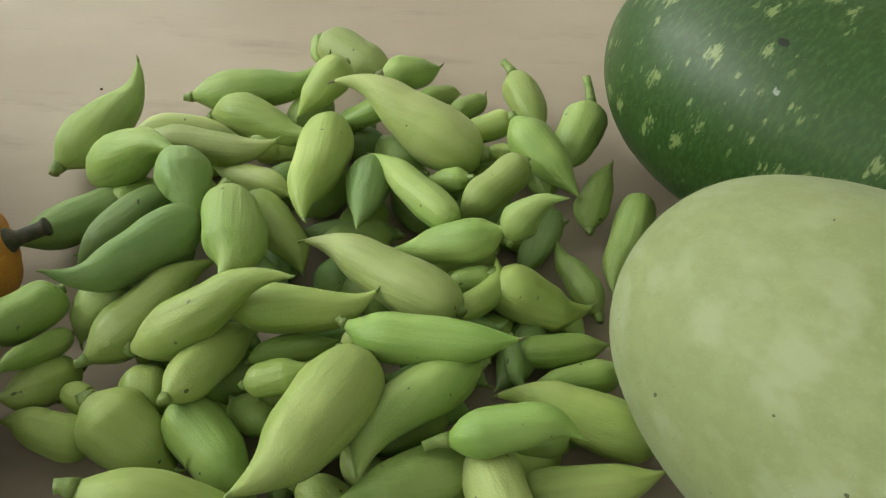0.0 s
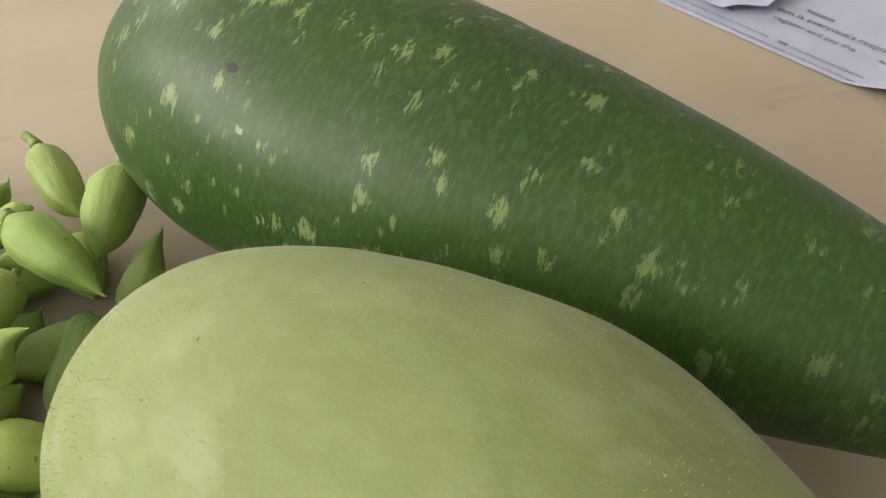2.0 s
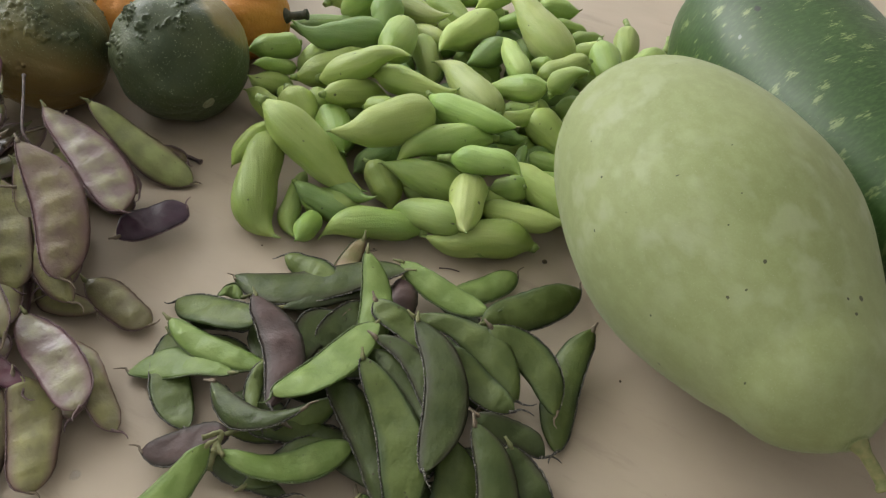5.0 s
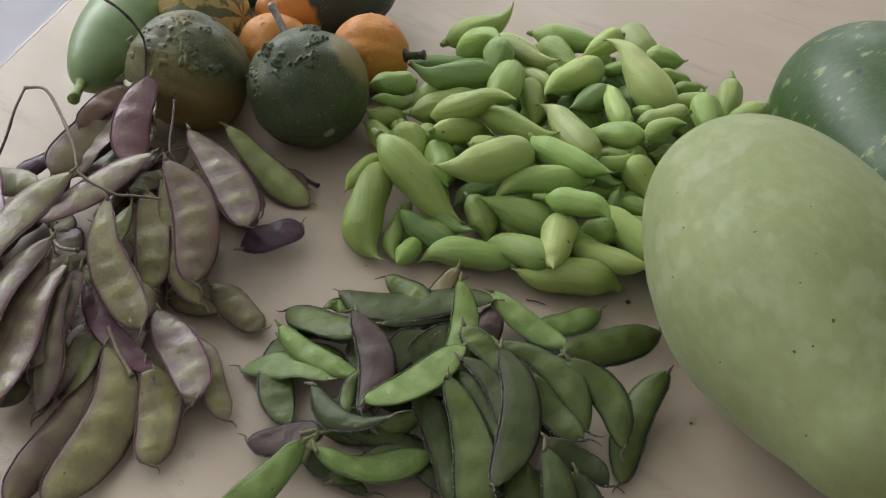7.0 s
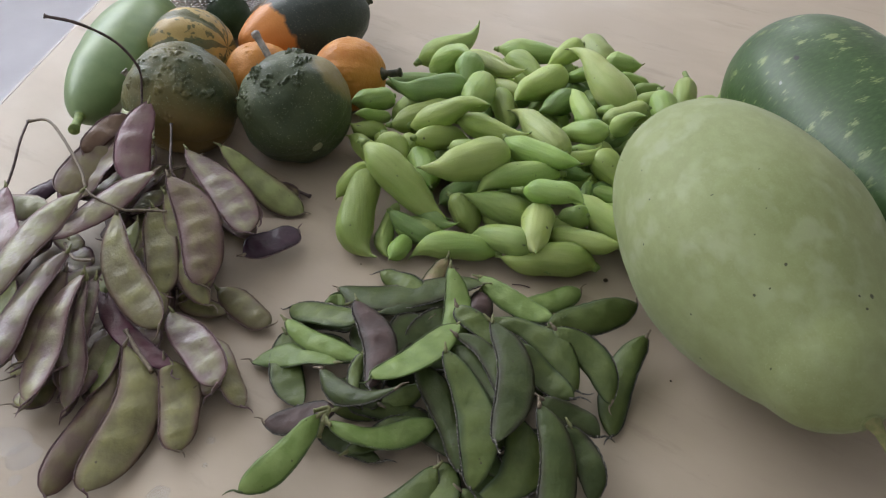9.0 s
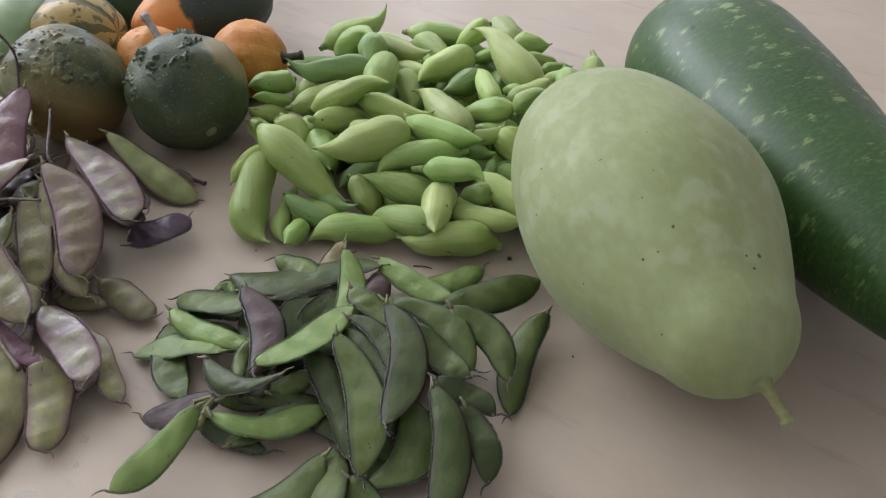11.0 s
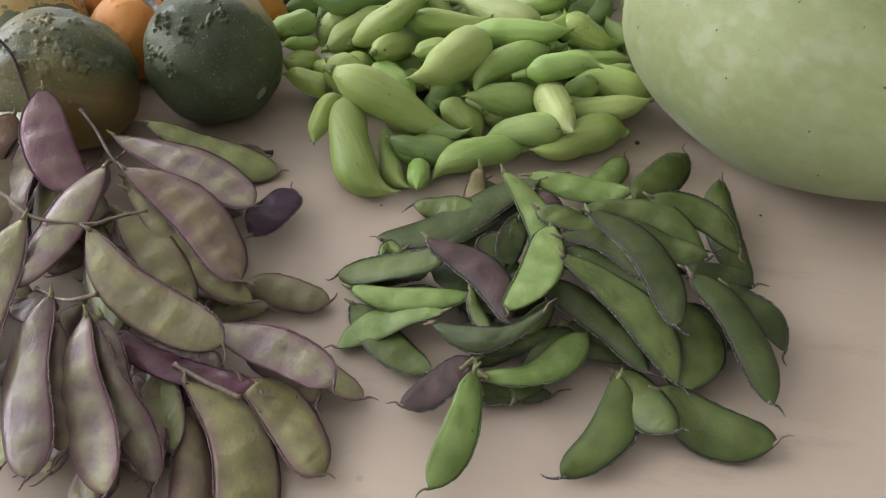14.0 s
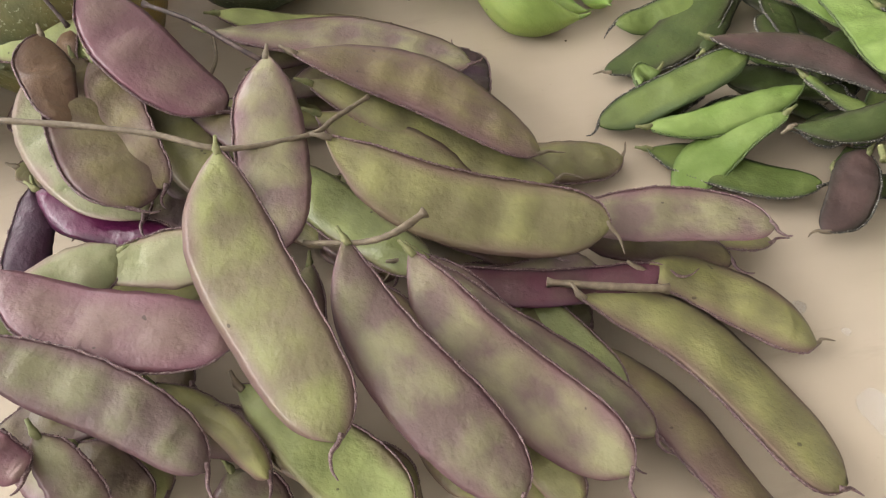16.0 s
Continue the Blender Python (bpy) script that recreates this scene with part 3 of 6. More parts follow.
def big_gourd_skin_dark():
    n = Nodes("dark_flecked_rind")
    co = n.coords()
    warp = n.noise(co, 34, 3, out="Color")
    bent = n.put("ShaderNodeVectorMath", {0: co, 1: n.put("ShaderNodeVectorMath", {0: n.put("ShaderNodeVectorMath", {0: warp, 1: (0.5, 0.5, 0.5)}, operation="SUBTRACT").outputs[0], 3: 0.012}, operation="SCALE").outputs[0]}, operation="ADD").outputs[0]
    big = n.noise(n.coords((5, 12, 12)), 1.0, 4)
    c = n.mix(n.ramp(big, (0.33, 0.0), (0.7, 1.0)), (0.020, 0.055, 0.011), (0.038, 0.090, 0.019))
    mott = n.noise(n.coords((420, 170, 170)), 1.0, 4)
    c = n.mix(n.math("MULTIPLY", n.ramp(mott, (0.44, 0.0), (0.68, 1.0)), 0.6), c, (0.064, 0.132, 0.036))
    cell = n.put("ShaderNodeTexVoronoi", {"Vector": n.put("ShaderNodeMapping", {"Vector": bent, "Scale": (60, 42, 42)}).outputs[0], "Scale": 1.0})
    keep = n.ramp(n.put("ShaderNodeSeparateColor", {0: cell.outputs["Color"]}).outputs[0], (0.05, 0.0), (0.55, 1.0))
    rag = n.math("SUBTRACT", n.noise(n.coords((430, 130, 130)), 1.0, 5, 0.7), 0.5)
    ragged = n.math("ADD", n.math("SUBTRACT", cell.outputs["Distance"], n.math("MULTIPLY", keep, 0.14)), n.math("MULTIPLY", rag, 1.35))
    fleck = n.math("MULTIPLY", n.ramp(ragged, (0.0, 0.9), (0.13, 0.0)), n.ramp(keep, (0.02, 0.0), (0.1, 1.0)))
    small = n.put("ShaderNodeTexVoronoi", {"Vector": n.put("ShaderNodeMapping", {"Vector": bent, "Scale": (150, 70, 70)}).outputs[0], "Scale": 1.0})
    keep2 = n.ramp(n.put("ShaderNodeSeparateColor", {0: small.outputs["Color"]}).outputs[1], (0.58, 0.0), (0.62, 1.0))
    dots = n.math("MULTIPLY", n.math("MULTIPLY", n.ramp(n.math("ADD", small.outputs["Distance"], rag), (0.12, 1.0), (0.22, 0.0)), keep2), n.ramp(n.noise(co, 14, 2), (0.40, 0.0), (0.6, 0.9)))
    far = n.ramp(n.put("ShaderNodeSeparateXYZ", {0: co}).outputs[0], (0.20, 0.85), (0.42, 0.38))
    c = n.mix(n.math("MULTIPLY", n.math("MAXIMUM", fleck, dots), far), c, (0.27, 0.345, 0.135))
    for at, stretch, size, tone in (((0.1428, -0.0545, 0.0738), (1.0, 1.7, 1.7), 0.0046, (0.012, 0.016, 0.010)), ((0.1561, -0.0723, 0.0564), (1.0, 1.0, 1.0), 0.0028, (0.30, 0.34, 0.28)), ((0.06, 0.02, 0.075), (1.0, 1.0, 1.0), 0.0035, (0.03, 0.04, 0.015))):
        gap = n.put("ShaderNodeVectorMath", {0: n.put("ShaderNodeVectorMath", {0: bent, 1: at}, operation="SUBTRACT").outputs[0], 1: stretch}, operation="MULTIPLY").outputs[0]
        d = n.math("ADD", n.put("ShaderNodeVectorMath", {0: gap}, operation="LENGTH").outputs["Value"], n.math("MULTIPLY", rag, 0.009))
        c = n.mix(n.ramp(n.math("DIVIDE", d, size), (0.85, 0.95), (1.1, 0.0)), c, tone)
    return n.done(c, n.ramp(n.noise(co, 60, 4), (0.3, 0.35), (0.7, 0.46)), n.math("ADD", n.math("MULTIPLY", mott, 0.5), n.noise(co, 900, 2)), 0.0003, 0.3, Specular_IOR_Level=0.42)


RIND_PALE, RIND_DARK = big_gourd_skin_pale(), big_gourd_skin_dark()


def turned(name, length, radius, m, e, p, q, material, lumps=0.012, rings=72, sides=80, seed=3, neck=0.0, shoulder=0.0):
    """A body of turn along x: blunt at its origin, drawn in towards the stem."""
    out = []
    lo = Vector((seed * 3.1, 0, 0))

    def outline(s):
        return max(0.0, 1 - ((m - s) / m) ** e) ** (1 / e) if s < m else max(0.0, 1 - ((s - m) / (1 - m)) ** p) ** q

    for i in range(rings + 1):
        s = 0.5 - 0.5 * math.cos(math.pi * i / rings)
        w = min(0.12 * math.exp(-((s - m) / 0.17) ** 2), 0.4 * s, 0.4 * (1 - s))
        f = sum(outline(s + w * k / 6) * (7 - abs(k)) for k in range(-6, 7)) / 49
        w = min(1.0, max(0.0, (s - 0.84) / 0.12))
        f = max(f * (1 + shoulder * w * w * (3 - 2 * w)), 0.004 if s < m else neck)
        ring = []
        for j in range(sides):
            a = 2 * math.pi * j / sides
            d = Vector((s * length / radius, f * math.cos(a), f * math.sin(a)))
            r = radius * f * (1 + lumps * noise.noise(d * 1.3 + lo) + 0.3 * lumps * noise.noise(d * 4 + lo))
            ring.append((s * length, r * math.cos(a), r * math.sin(a)))
        out.append(ring)
    return finish(name, *rings_mesh(out), material)


def rest(ob, ground=0.0):
    """Let a thing down until its lowest corner touches the ground."""
    m = ob.matrix_world
    low = min((m @ v.co).z for v in ob.data.vertices)
    ob.matrix_world = Matrix.Translation((0, 0, ground - low)) @ m


def hairs(name, host, count, length, material, seed):
    """Short stiff hairs all over a rind, one joined part."""
    rnd = random.Random(seed)
    polys = host.data.polygons
    verts, faces = [], []
    for _ in range(count):
        p = polys[rnd.randrange(len(polys))]
        if p.area < 1e-8:
            continue
        vs = [host.data.vertices[i].co for i in p.vertices]
        c = vs[0].lerp(vs[1 % len(vs)], rnd.random()).lerp(vs[2 % len(vs)].lerp(vs[-1], rnd.random()), rnd.random())
        d = (p.normal + Vector((rnd.uniform(-0.5, 0.5), rnd.uniform(-0.5, 0.5), rnd.uniform(-0.5, 0.5)))).normalized()
        u = d.orthogonal().normalized() * 0.00007
        w = d.cross(u).normalized() * 0.00007
        n = len(verts)
        verts += [c + u, c - u * 0.5 + w, c - u * 0.5 - w, c + d * length * rnd.uniform(0.4, 1.2)]
        faces += [(n, n + 1, n + 3), (n + 1, n + 2, n + 3), (n + 2, n, n + 3)]
    ob = finish(name, verts, faces, material, host, "fine pale hairs on the rind", smooth=False)
    ob["kind"] = "stuff"
    return ob


HAIR = plain("pale_hair", (0.30, 0.35, 0.17), (0.38, 0.42, 0.23), 200, 0.6)
pale = turned("wax_gourd", 0.3423, 0.0965, 0.555, 2.44, 1.18, 0.605, RIND_PALE, 0.02, seed=2, neck=0.065, shoulder=0.22)
tagged(pale, "large pale green fuzzy gourd with a short stalk", "gourd")
laid(pale, 0.2235, 0.3984, 0.1, math.degrees(-0.7727), -0.2)
rest(pale)
hairs("fuzz", pale, 9000, 0.0022, HAIR, 5)
line = smooth_line([(0.332, 0.001, 0.0), (0.341, 0.002, -0.001), (0.349, 0.005, -0.005), (0.357, 0.008, -0.010), (0.365, 0.010, -0.014)], 5)
rad = [0.0095 - 0.0058 * min(1, i / 9) + (0.0015 if i > len(line) - 3 else 0) for i in range(len(line))]
finish("stalk", *tube(line, rad, 12), plain("green_stalk", (0.17, 0.19, 0.07), (0.27, 0.26, 0.11), 220, 0.65), pale, "short green-brown cut stalk")

dark = turned("marrow_gourd", 0.532, 0.0918, 0.248, 2.06, 1.45, 0.60, RIND_DARK, 0.018, seed=7, neck=0.1)
tagged(dark, "long dark green gourd flecked with pale yellow-green", "gourd")
laid(dark, 0.237, 0.6406, 0.1, math.degrees(-0.8173), 0)
rest(dark)
hairs("fuzz", dark, 3500, 0.0016, HAIR, 9)
v, fc = tube([(0.002, 0, 0), (-0.001, 0.0, 0.0), (-0.003, 0.001, 0.001)], [0.007, 0.006, 0.003], 9)
finish("blossom_scar", v, fc, DRY, dark, "dry brown blossom scar")


# ---- ornamental squashes ----
def squash_skin(name, a, b, patch=None, patch_at=(0, 0, 0), patch_size=0.05, fleck=0.25, stripes=None, soft=(0.8, 1.1), relief=0.0016, blend=(0.34, 0.68)):
    n = Nodes(name)
    co = n.coords()
    f = n.noise(co, 22, 4)
    c = n.mix(n.ramp(f, (blend[0], 0.0), (blend[1], 1.0)), a, b)
    dots = n.noise(co, 520, 1)
    c = n.mix(n.math("MULTIPLY", n.ramp(dots, (0.66, 0.0), (0.70, 1.0)), fleck), c, (0.42, 0.46, 0.30))
    if stripes:
        sep = n.put("ShaderNodeSeparateXYZ", {0: co})
        ang = n.math("ARCTAN2", sep.outputs[2], sep.outputs[1])
        wv = n.math("SINE", n.math("ADD", n.math("MULTIPLY", ang, 7.0), n.math("MULTIPLY", n.noise(co, 40, 4), 5.0)))
        c = n.mix(n.ramp(wv, (0.42, 0.0), (0.55, 0.9)), c, stripes)
        bl = n.noise(co, 75, 3)
        c = n.mix(n.ramp(bl, (0.56, 0.0), (0.60, 0.85)), c, stripes)
    if patch:
        d = n.put("ShaderNodeVectorMath", {0: co, 1: patch_at}, operation="DISTANCE").outputs["Value"]
        d = n.math("ADD", d, n.math("MULTIPLY", n.math("SUBTRACT", n.noise(co, 45, 4), 0.5), 0.03))
        c = n.mix(n.ramp(n.math("DIVIDE", n.math("DIVIDE", d, patch_size), 1.25), (soft[0] / 1.25, 1.0), (soft[1] / 1.25, 0.0)), c, patch)
    rel = n.math("ADD", n.noise(co, 90, 3), n.math("MULTIPLY", dots, 0.3))
    return n.done(c, n.ramp(f, (0.3, 0.40), (0.7, 0.52)), rel, relief, 0.5, Specular_IOR_Level=0.36)


def squash(label, at, r, axis, skin, stretch=1.0, ribs=10, rib=0.03, warts=0, wart=0.003, seed=1, stem=None, stem_mat=None, scar=None, flat=0.92, egg=0.0, spread=0.2, lump=0.02, clusters=(), broad=1.0):
    """A round squash whose axis runs from blossom scar to stem along its own x axis."""
    rnd = random.Random(seed)
    dirs = [(Vector(c).normalized(), 1.0, 0.022 * broad) for c in clusters]
    for _ in range(warts):
        d = Vector((rnd.gauss(0.55, 0.5), rnd.gauss(0, 1), rnd.gauss(0, 1))).normalized() if not dirs or rnd.random() < spread else (dirs[rnd.randrange(len(dirs))][0] + Vector((rnd.gauss(0, 0.045), rnd.gauss(0, 0.045), rnd.gauss(0, 0.045)))).normalized()
        dirs.append((d, rnd.uniform(0.35, 1.3), broad * rnd.choice((0.013, 0.017, 0.022, 0.03))))
    n, m = (230, 420) if warts > 150 else (110, 200)
    th, a = np.meshgrid(np.linspace(0, math.pi, n + 1), np.arange(m) * 2 * math.pi / m, indexing="ij")
    d = np.stack((-np.cos(th), np.sin(th) * np.cos(a), np.sin(th) * np.sin(a)), -1)
    soft = np.array([noise.noise(Vector(q) * 2 + Vector((seed, 0, 0))) for q in d.reshape(-1, 3)]).reshape(th.shape)
    k = 1 + rib * (np.abs(np.cos(ribs * a / 2 + seed)) - 0.6) * np.sin(th) + lump * soft
    k -= 0.07 * np.exp(-((th - math.pi) / 0.32) ** 2) + 0.02 * np.exp(-(th / 0.25) ** 2)
    k *= 1 + egg * d[..., 0]
    up = np.zeros(th.shape)
    for wd, wh, ws in dirs:
        up += wh * np.exp(-(((d - np.array(wd)) ** 2).sum(-1) / (ws * ws)) ** 1.6)
    p = d * (r * k + wart * np.minimum(up, 1.6))[..., None]
    p[..., 0] *= stretch * flat
    rings = [[tuple(q) for q in row] for row in p.tolist()]
    ob = finish("ornamental_squash", *rings_mesh(rings), skin)
    tagged(ob, label, "squash", "ornamental squashes")
    ob.matrix_world = Matrix.Translation(at) @ Vector(axis).to_track_quat("X", "Z").to_matrix().to_4x4()
    rest(ob)
    if stem:
        x0 = r * stretch * flat * 0.88
        pts = smooth_line([(x0 + stem[0] * u, stem[1] * u * u, stem[2] * u * u) for u in (0, 0.3, 0.65, 1.0)], 5)
        rs = [stem[3] * (1.9 - 1.0 * min(1, i / 5) + (0.25 if i > len(pts) - 3 else 0)) for i in range(len(pts))]
        bm_v, bm_f = tube(pts, rs, 10)
        finish("stem", bm_v, bm_f, stem_mat or STALK, ob, "dry ridged stem")
    if scar:
        v, fc = tube([(rings[0][0][0] * 0.95, 0, 0), (rings[0][0][0] * 1.0, 0, 0), (rings[0][0][0] * 1.006, 0, 0)], [scar, scar, scar * 0.6], 14)
        finish("blossom_scar", v, fc, plain("pale_scar", (0.40, 0.40, 0.27), (0.26, 0.25, 0.16), 400, 0.7), ob, "round pale blossom scar")
    return ob


GREY_STEM = plain("grey_stem", (0.16, 0.14, 0.115), (0.31, 0.29, 0.25), 180, 0.5)
GREEN_STEM = plain("dark_green_stem", (0.035, 0.04, 0.02), (0.09, 0.085, 0.05), 180, 0.7)
ORANGE = squash_skin("orange_rind", (0.54, 0.20, 0.032), (0.66, 0.31, 0.065), fleck=0.1, relief=0.004)
GREEN_A = squash_skin("blackish_green_rind", (0.050, 0.072, 0.034), (0.082, 0.102, 0.046), (0.21, 0.17, 0.055), (-0.012, -0.052, 0.045), 0.034, fleck=0.4, relief=0.0022)
GREEN_B = squash_skin("mottled_green_rind", (0.070, 0.090, 0.042), (0.185, 0.160, 0.055), (0.25, 0.170, 0.06), (-0.03, 0.045, -0.03), 0.062, fleck=0.4, relief=0.0024, soft=(0.7, 1.15))
STRIPED = squash_skin("striped_rind", (0.40, 0.29, 0.10), (0.48, 0.36, 0.13), stripes=(0.085, 0.10, 0.04), fleck=0.05)
TWO_TONE = squash_skin("two_tone_rind", (0.03, 0.042, 0.036), (0.042, 0.055, 0.045), (0.62, 0.24, 0.05), (-0.25, 0, 0), 0.212, fleck=0.22, soft=(0.975, 1.01))
DEEP = squash_skin("deep_green_rind", (0.035, 0.075, 0.03), (0.05, 0.095, 0.04))
LIGHT_RIND = plain("pale_smooth_rind", (0.15, 0.245, 0.09), (0.21, 0.31, 0.125), 26, 0.4)

squash("dark green warty squash with a thin grey stem", (-0.170, 0.271, 0.064), 0.0635, (-0.85, 0.39, 0.36), GREEN_A, 1.04, 10, 0.02, 300, 0.0024, 4, (0.058, 0.004, 0.006, 0.0046), GREY_STEM, 0.0075, egg=-0.09, spread=0.05, lump=0.06, clusters=[(0.38, 0.59, 0.71), (0.2, 0.63, 0.75), (0.08, 0.89, 0.44), (-0.08, 0.86, 0.51), (-0.12, 0.54, 0.83), (-0.27, 0.91, 0.32), (0.56, -0.38, 0.74), (0.18, -0.3, 0.94), (-0.02, -0.06, 1.0), (-0.29, 0.05, 0.96), (0.27, 0.59, 0.76)])
squash("mottled green and ochre warty squash", (-0.284, 0.205, 0.062), 0.0625, (-0.72, -0.45, 0.42), GREEN_B, 1.13, 10, 0.035, 330, 0.0014, 9, (0.012, 0, 0.004, 0.004), GREY_STEM, spread=0.16, lump=0.045, broad=1.3, clusters=[(0.36, 0.46, 0.81), (0.36, -0.05, 0.93), (0.03, 0.12, 0.99), (0.49, 0.68, 0.55), (0.01, 0.53, 0.85), (-0.48, 0.5, 0.72), (0.74, 0.26, 0.63), (0.39, 0.49, 0.78), (0.36, 0.11, 0.93), (-0.04, 0.14, 0.99), (-0.02, 0.73, 0.68), (-0.52, 0.46, 0.72)])
squash("small orange squash with a dark green stem", (-0.190, 0.386, 0.046), 0.0455, (0.9, 0.42, 0.12), ORANGE, 1.12, 10, 0.022, 150, 0.0009, 6, (0.026, 0.0, 0.002, 0.0052), GREEN_STEM, broad=2.2, lump=0.04)
squash("small orange squash tucked behind a dark one", (-0.280, 0.320, 0.05), 0.045, (-0.3, 0.5, 0.6), ORANGE, 1.05, 9, 0.022, 90, 0.0010, 12, broad=2.2, lump=0.04)
squash("yellow squash with broken dark green stripes", (-0.374, 0.294, 0.055), 0.058, (0.85, 0.45, 0.25), STRIPED, 1.02, 10, 0.03, 0, 0.001, 15)
squash("two-tone squash, orange at one end and blackish green", (-0.312, 0.437, 0.08), 0.055, (0.22, 0.97, 0.05), TWO_TONE, 2.0, 12, 0.012, 0, 0.001, 18, (0.02, 0, 0.004, 0.005), GREEN_STEM)
squash("deep green squash beside a steel colander", (-0.469, 0.433, 0.04), 0.033, (-0.5, 0.6, 0.3), DEEP, 1.1, 10, 0.02, 20, 0.001, 21)

long_gourd = turned("bottle_gourd", 0.285, 0.055, 0.42, 2.3, 1.7, 0.5, LIGHT_RIND, 0.02, 60, 64, 5, 0.12)
tagged(long_gourd, "smooth light green bottle gourd with a cut stalk", "gourd")
laid(long_gourd, -0.521, 0.360, 0.07, -57, 0)
rest(long_gourd)
v, fc = tube(smooth_line([(0.268, 0, 0), (0.286, 0.001, 0.0), (0.303, 0.006, 0.003), (0.323, 0.012, 0.006)], 3), [0.012, 0.010, 0.008, 0.0062, 0.0054, 0.005, 0.0048, 0.005, 0.0056, 0.0064], 9)
finish("stalk", v, fc, TIP, long_gourd, "cut green stalk")


# ---- steel colander ----
def colander(at, r):
    holder = tagged(new("colander"), "perforated stainless steel colander standing on the table", "colander")
    holder.matrix_world = Matrix.Translation(at)
    n = Nodes("brushed_steel")
    steel = n.done((0.62, 0.62, 0.63), n.ramp(n.noise(n.coords((20, 20, 300)), 1.0, 2), (0.3, 0.24), (0.7, 0.36)), None, Metallic=1.0)
    rings, per = 46, 190
    verts, faces = [], []
    depth = r * 0.85
    for shell in (0, 1):
        for i in range(rings + 1):
            a = math.pi / 2 * (0.22 + 0.78 * i / rings)
            rr = (r - 0.0012 * shell) * math.sin(a)
            zz = depth * (math.cos(math.pi / 2 * 0.22) - math.cos(a)) / math.cos(math.pi / 2 * 0.22)
            for j in range(per):
                b = 2 * math.pi * (j + 0.5 * (i % 2)) / per
                verts.append((rr * math.cos(b), rr * math.sin(b), zz + 0.0012 * shell))
    base = (rings + 1) * per
    hole = lambda i, j: 2 <= i < rings - 4 and i % 2 == 0 and j % 2 == 0  # noqa: E731
    for i in range(rings):
        for j in range(per):
            q = [i * per + j, i * per + (j + 1) % per, (i + 1) * per + (j + 1) % per, (i + 1) * per + j]
            if not hole(i, j):
                faces.append(tuple(q))
                faces.append(tuple(k + base for k in q[::-1]))
            else:
                for s in range(4):
                    t = (s + 1) % 4
                    faces.append((q[t], q[s], q[s] + base, q[t] + base))
    bowl = finish("bowl", verts, faces, steel, holder, "bowl pierced with small round holes")
    finish("rim", *tube([((r + 0.003) * math.cos(2 * math.pi * i / 72), (r + 0.003) * math.sin(2 * math.pi * i / 72), depth) for i in range(73)], [0.0035] * 73, 8), steel, holder)
    foot = r * math.sin(math.pi / 2 * 0.22)
    finish("foot", *tube([(foot * math.cos(2 * math.pi * i / 48), foot * math.sin(2 * math.pi * i / 48), -0.004) for i in range(49)], [0.005] * 49, 8), steel, holder)
    return holder


colander((-0.560, 0.495, 0.009), 0.135)


# ---- letters ----
PAPER = plain("white_paper", (0.43, 0.45, 0.60), (0.49, 0.51, 0.66), 30, 0.8)
INK = plain("grey_ink", (0.2, 0.2, 0.24), (0.27, 0.27, 0.32), 300, 0.8)


LETTER = pose(0.639, 0.729, 0.0004, 0, 0, -59.6)


def sheet(name, label, left, right, height, seed):
    """A sheet of paper between two outlines, with its rise over the table given by height(x, y)."""
    n, k = 60, 30

    def along_line(line, u):
        cut = [0.0]
        for p, q in zip(line, line[1:]):
            cut.append(cut[-1] + math.dist(p, q))
        d = u * cut[-1]
        for i in range(len(line) - 1):
            if d <= cut[i + 1] or i == len(line) - 2:
                w = (d - cut[i]) / max(cut[i + 1] - cut[i], 1e-9)
                return line[i][0] + (line[i + 1][0] - line[i][0]) * w, line[i][1] + (line[i + 1][1] - line[i][1]) * w

    verts = []
    for i in range(n + 1):
        a, b = along_line(left, i / n), along_line(right, i / n)
        for j in range(k + 1):
            x, y = a[0] + (b[0] - a[0]) * j / k, a[1] + (b[1] - a[1]) * j / k
            verts.append((x, y, height(x, y) + 0.0008 * (1 + noise.noise(Vector((x * 14, y * 14, seed))))))
    faces = [(i * (k + 1) + j, (i + 1) * (k + 1) + j, (i + 1) * (k + 1) + j + 1, i * (k + 1) + j + 1) for i in range(n) for j in range(k)]
    ob = finish(name, verts, faces, PAPER)
    mod = ob.modifiers.new("thickness", "SOLIDIFY")
    mod.thickness, mod.offset = 0.0003, 1
    tagged(ob, label, "paper")
    ob.matrix_world = LETTER
    return ob


def print_on(host, text, x, y, size, lift, turn=0, bold=False):
    cu = bpy.data.curves.new("printed_line", "FONT")
    cu.body, cu.size, cu.extrude = text, size, 0.00005
    if bold:
        cu.offset = size * 0.012
    cu.materials.append(INK)
    ob = new("printed_line", cu)
    ob.parent = host
    ob.matrix_local = pose(x, y, lift, 0, 0, turn)
    return ob


def bar(host, x, y, w, h, lift, turn=0):
    ob = finish("printed_bar", [(0, 0, 0), (w, 0, 0), (w, h, 0), (0, h, 0), (0, 0, 0.0001), (w, 0, 0.0001), (w, h, 0.0001), (0, h, 0.0001)],
                [(3, 2, 1, 0), (4, 5, 6, 7), (0, 1, 5, 4), (1, 2, 6, 5), (2, 3, 7, 6), (3, 0, 4, 7)], INK, host, smooth=False)
    ob.matrix_local = pose(x, y, lift, 0, 0, turn)
    return ob


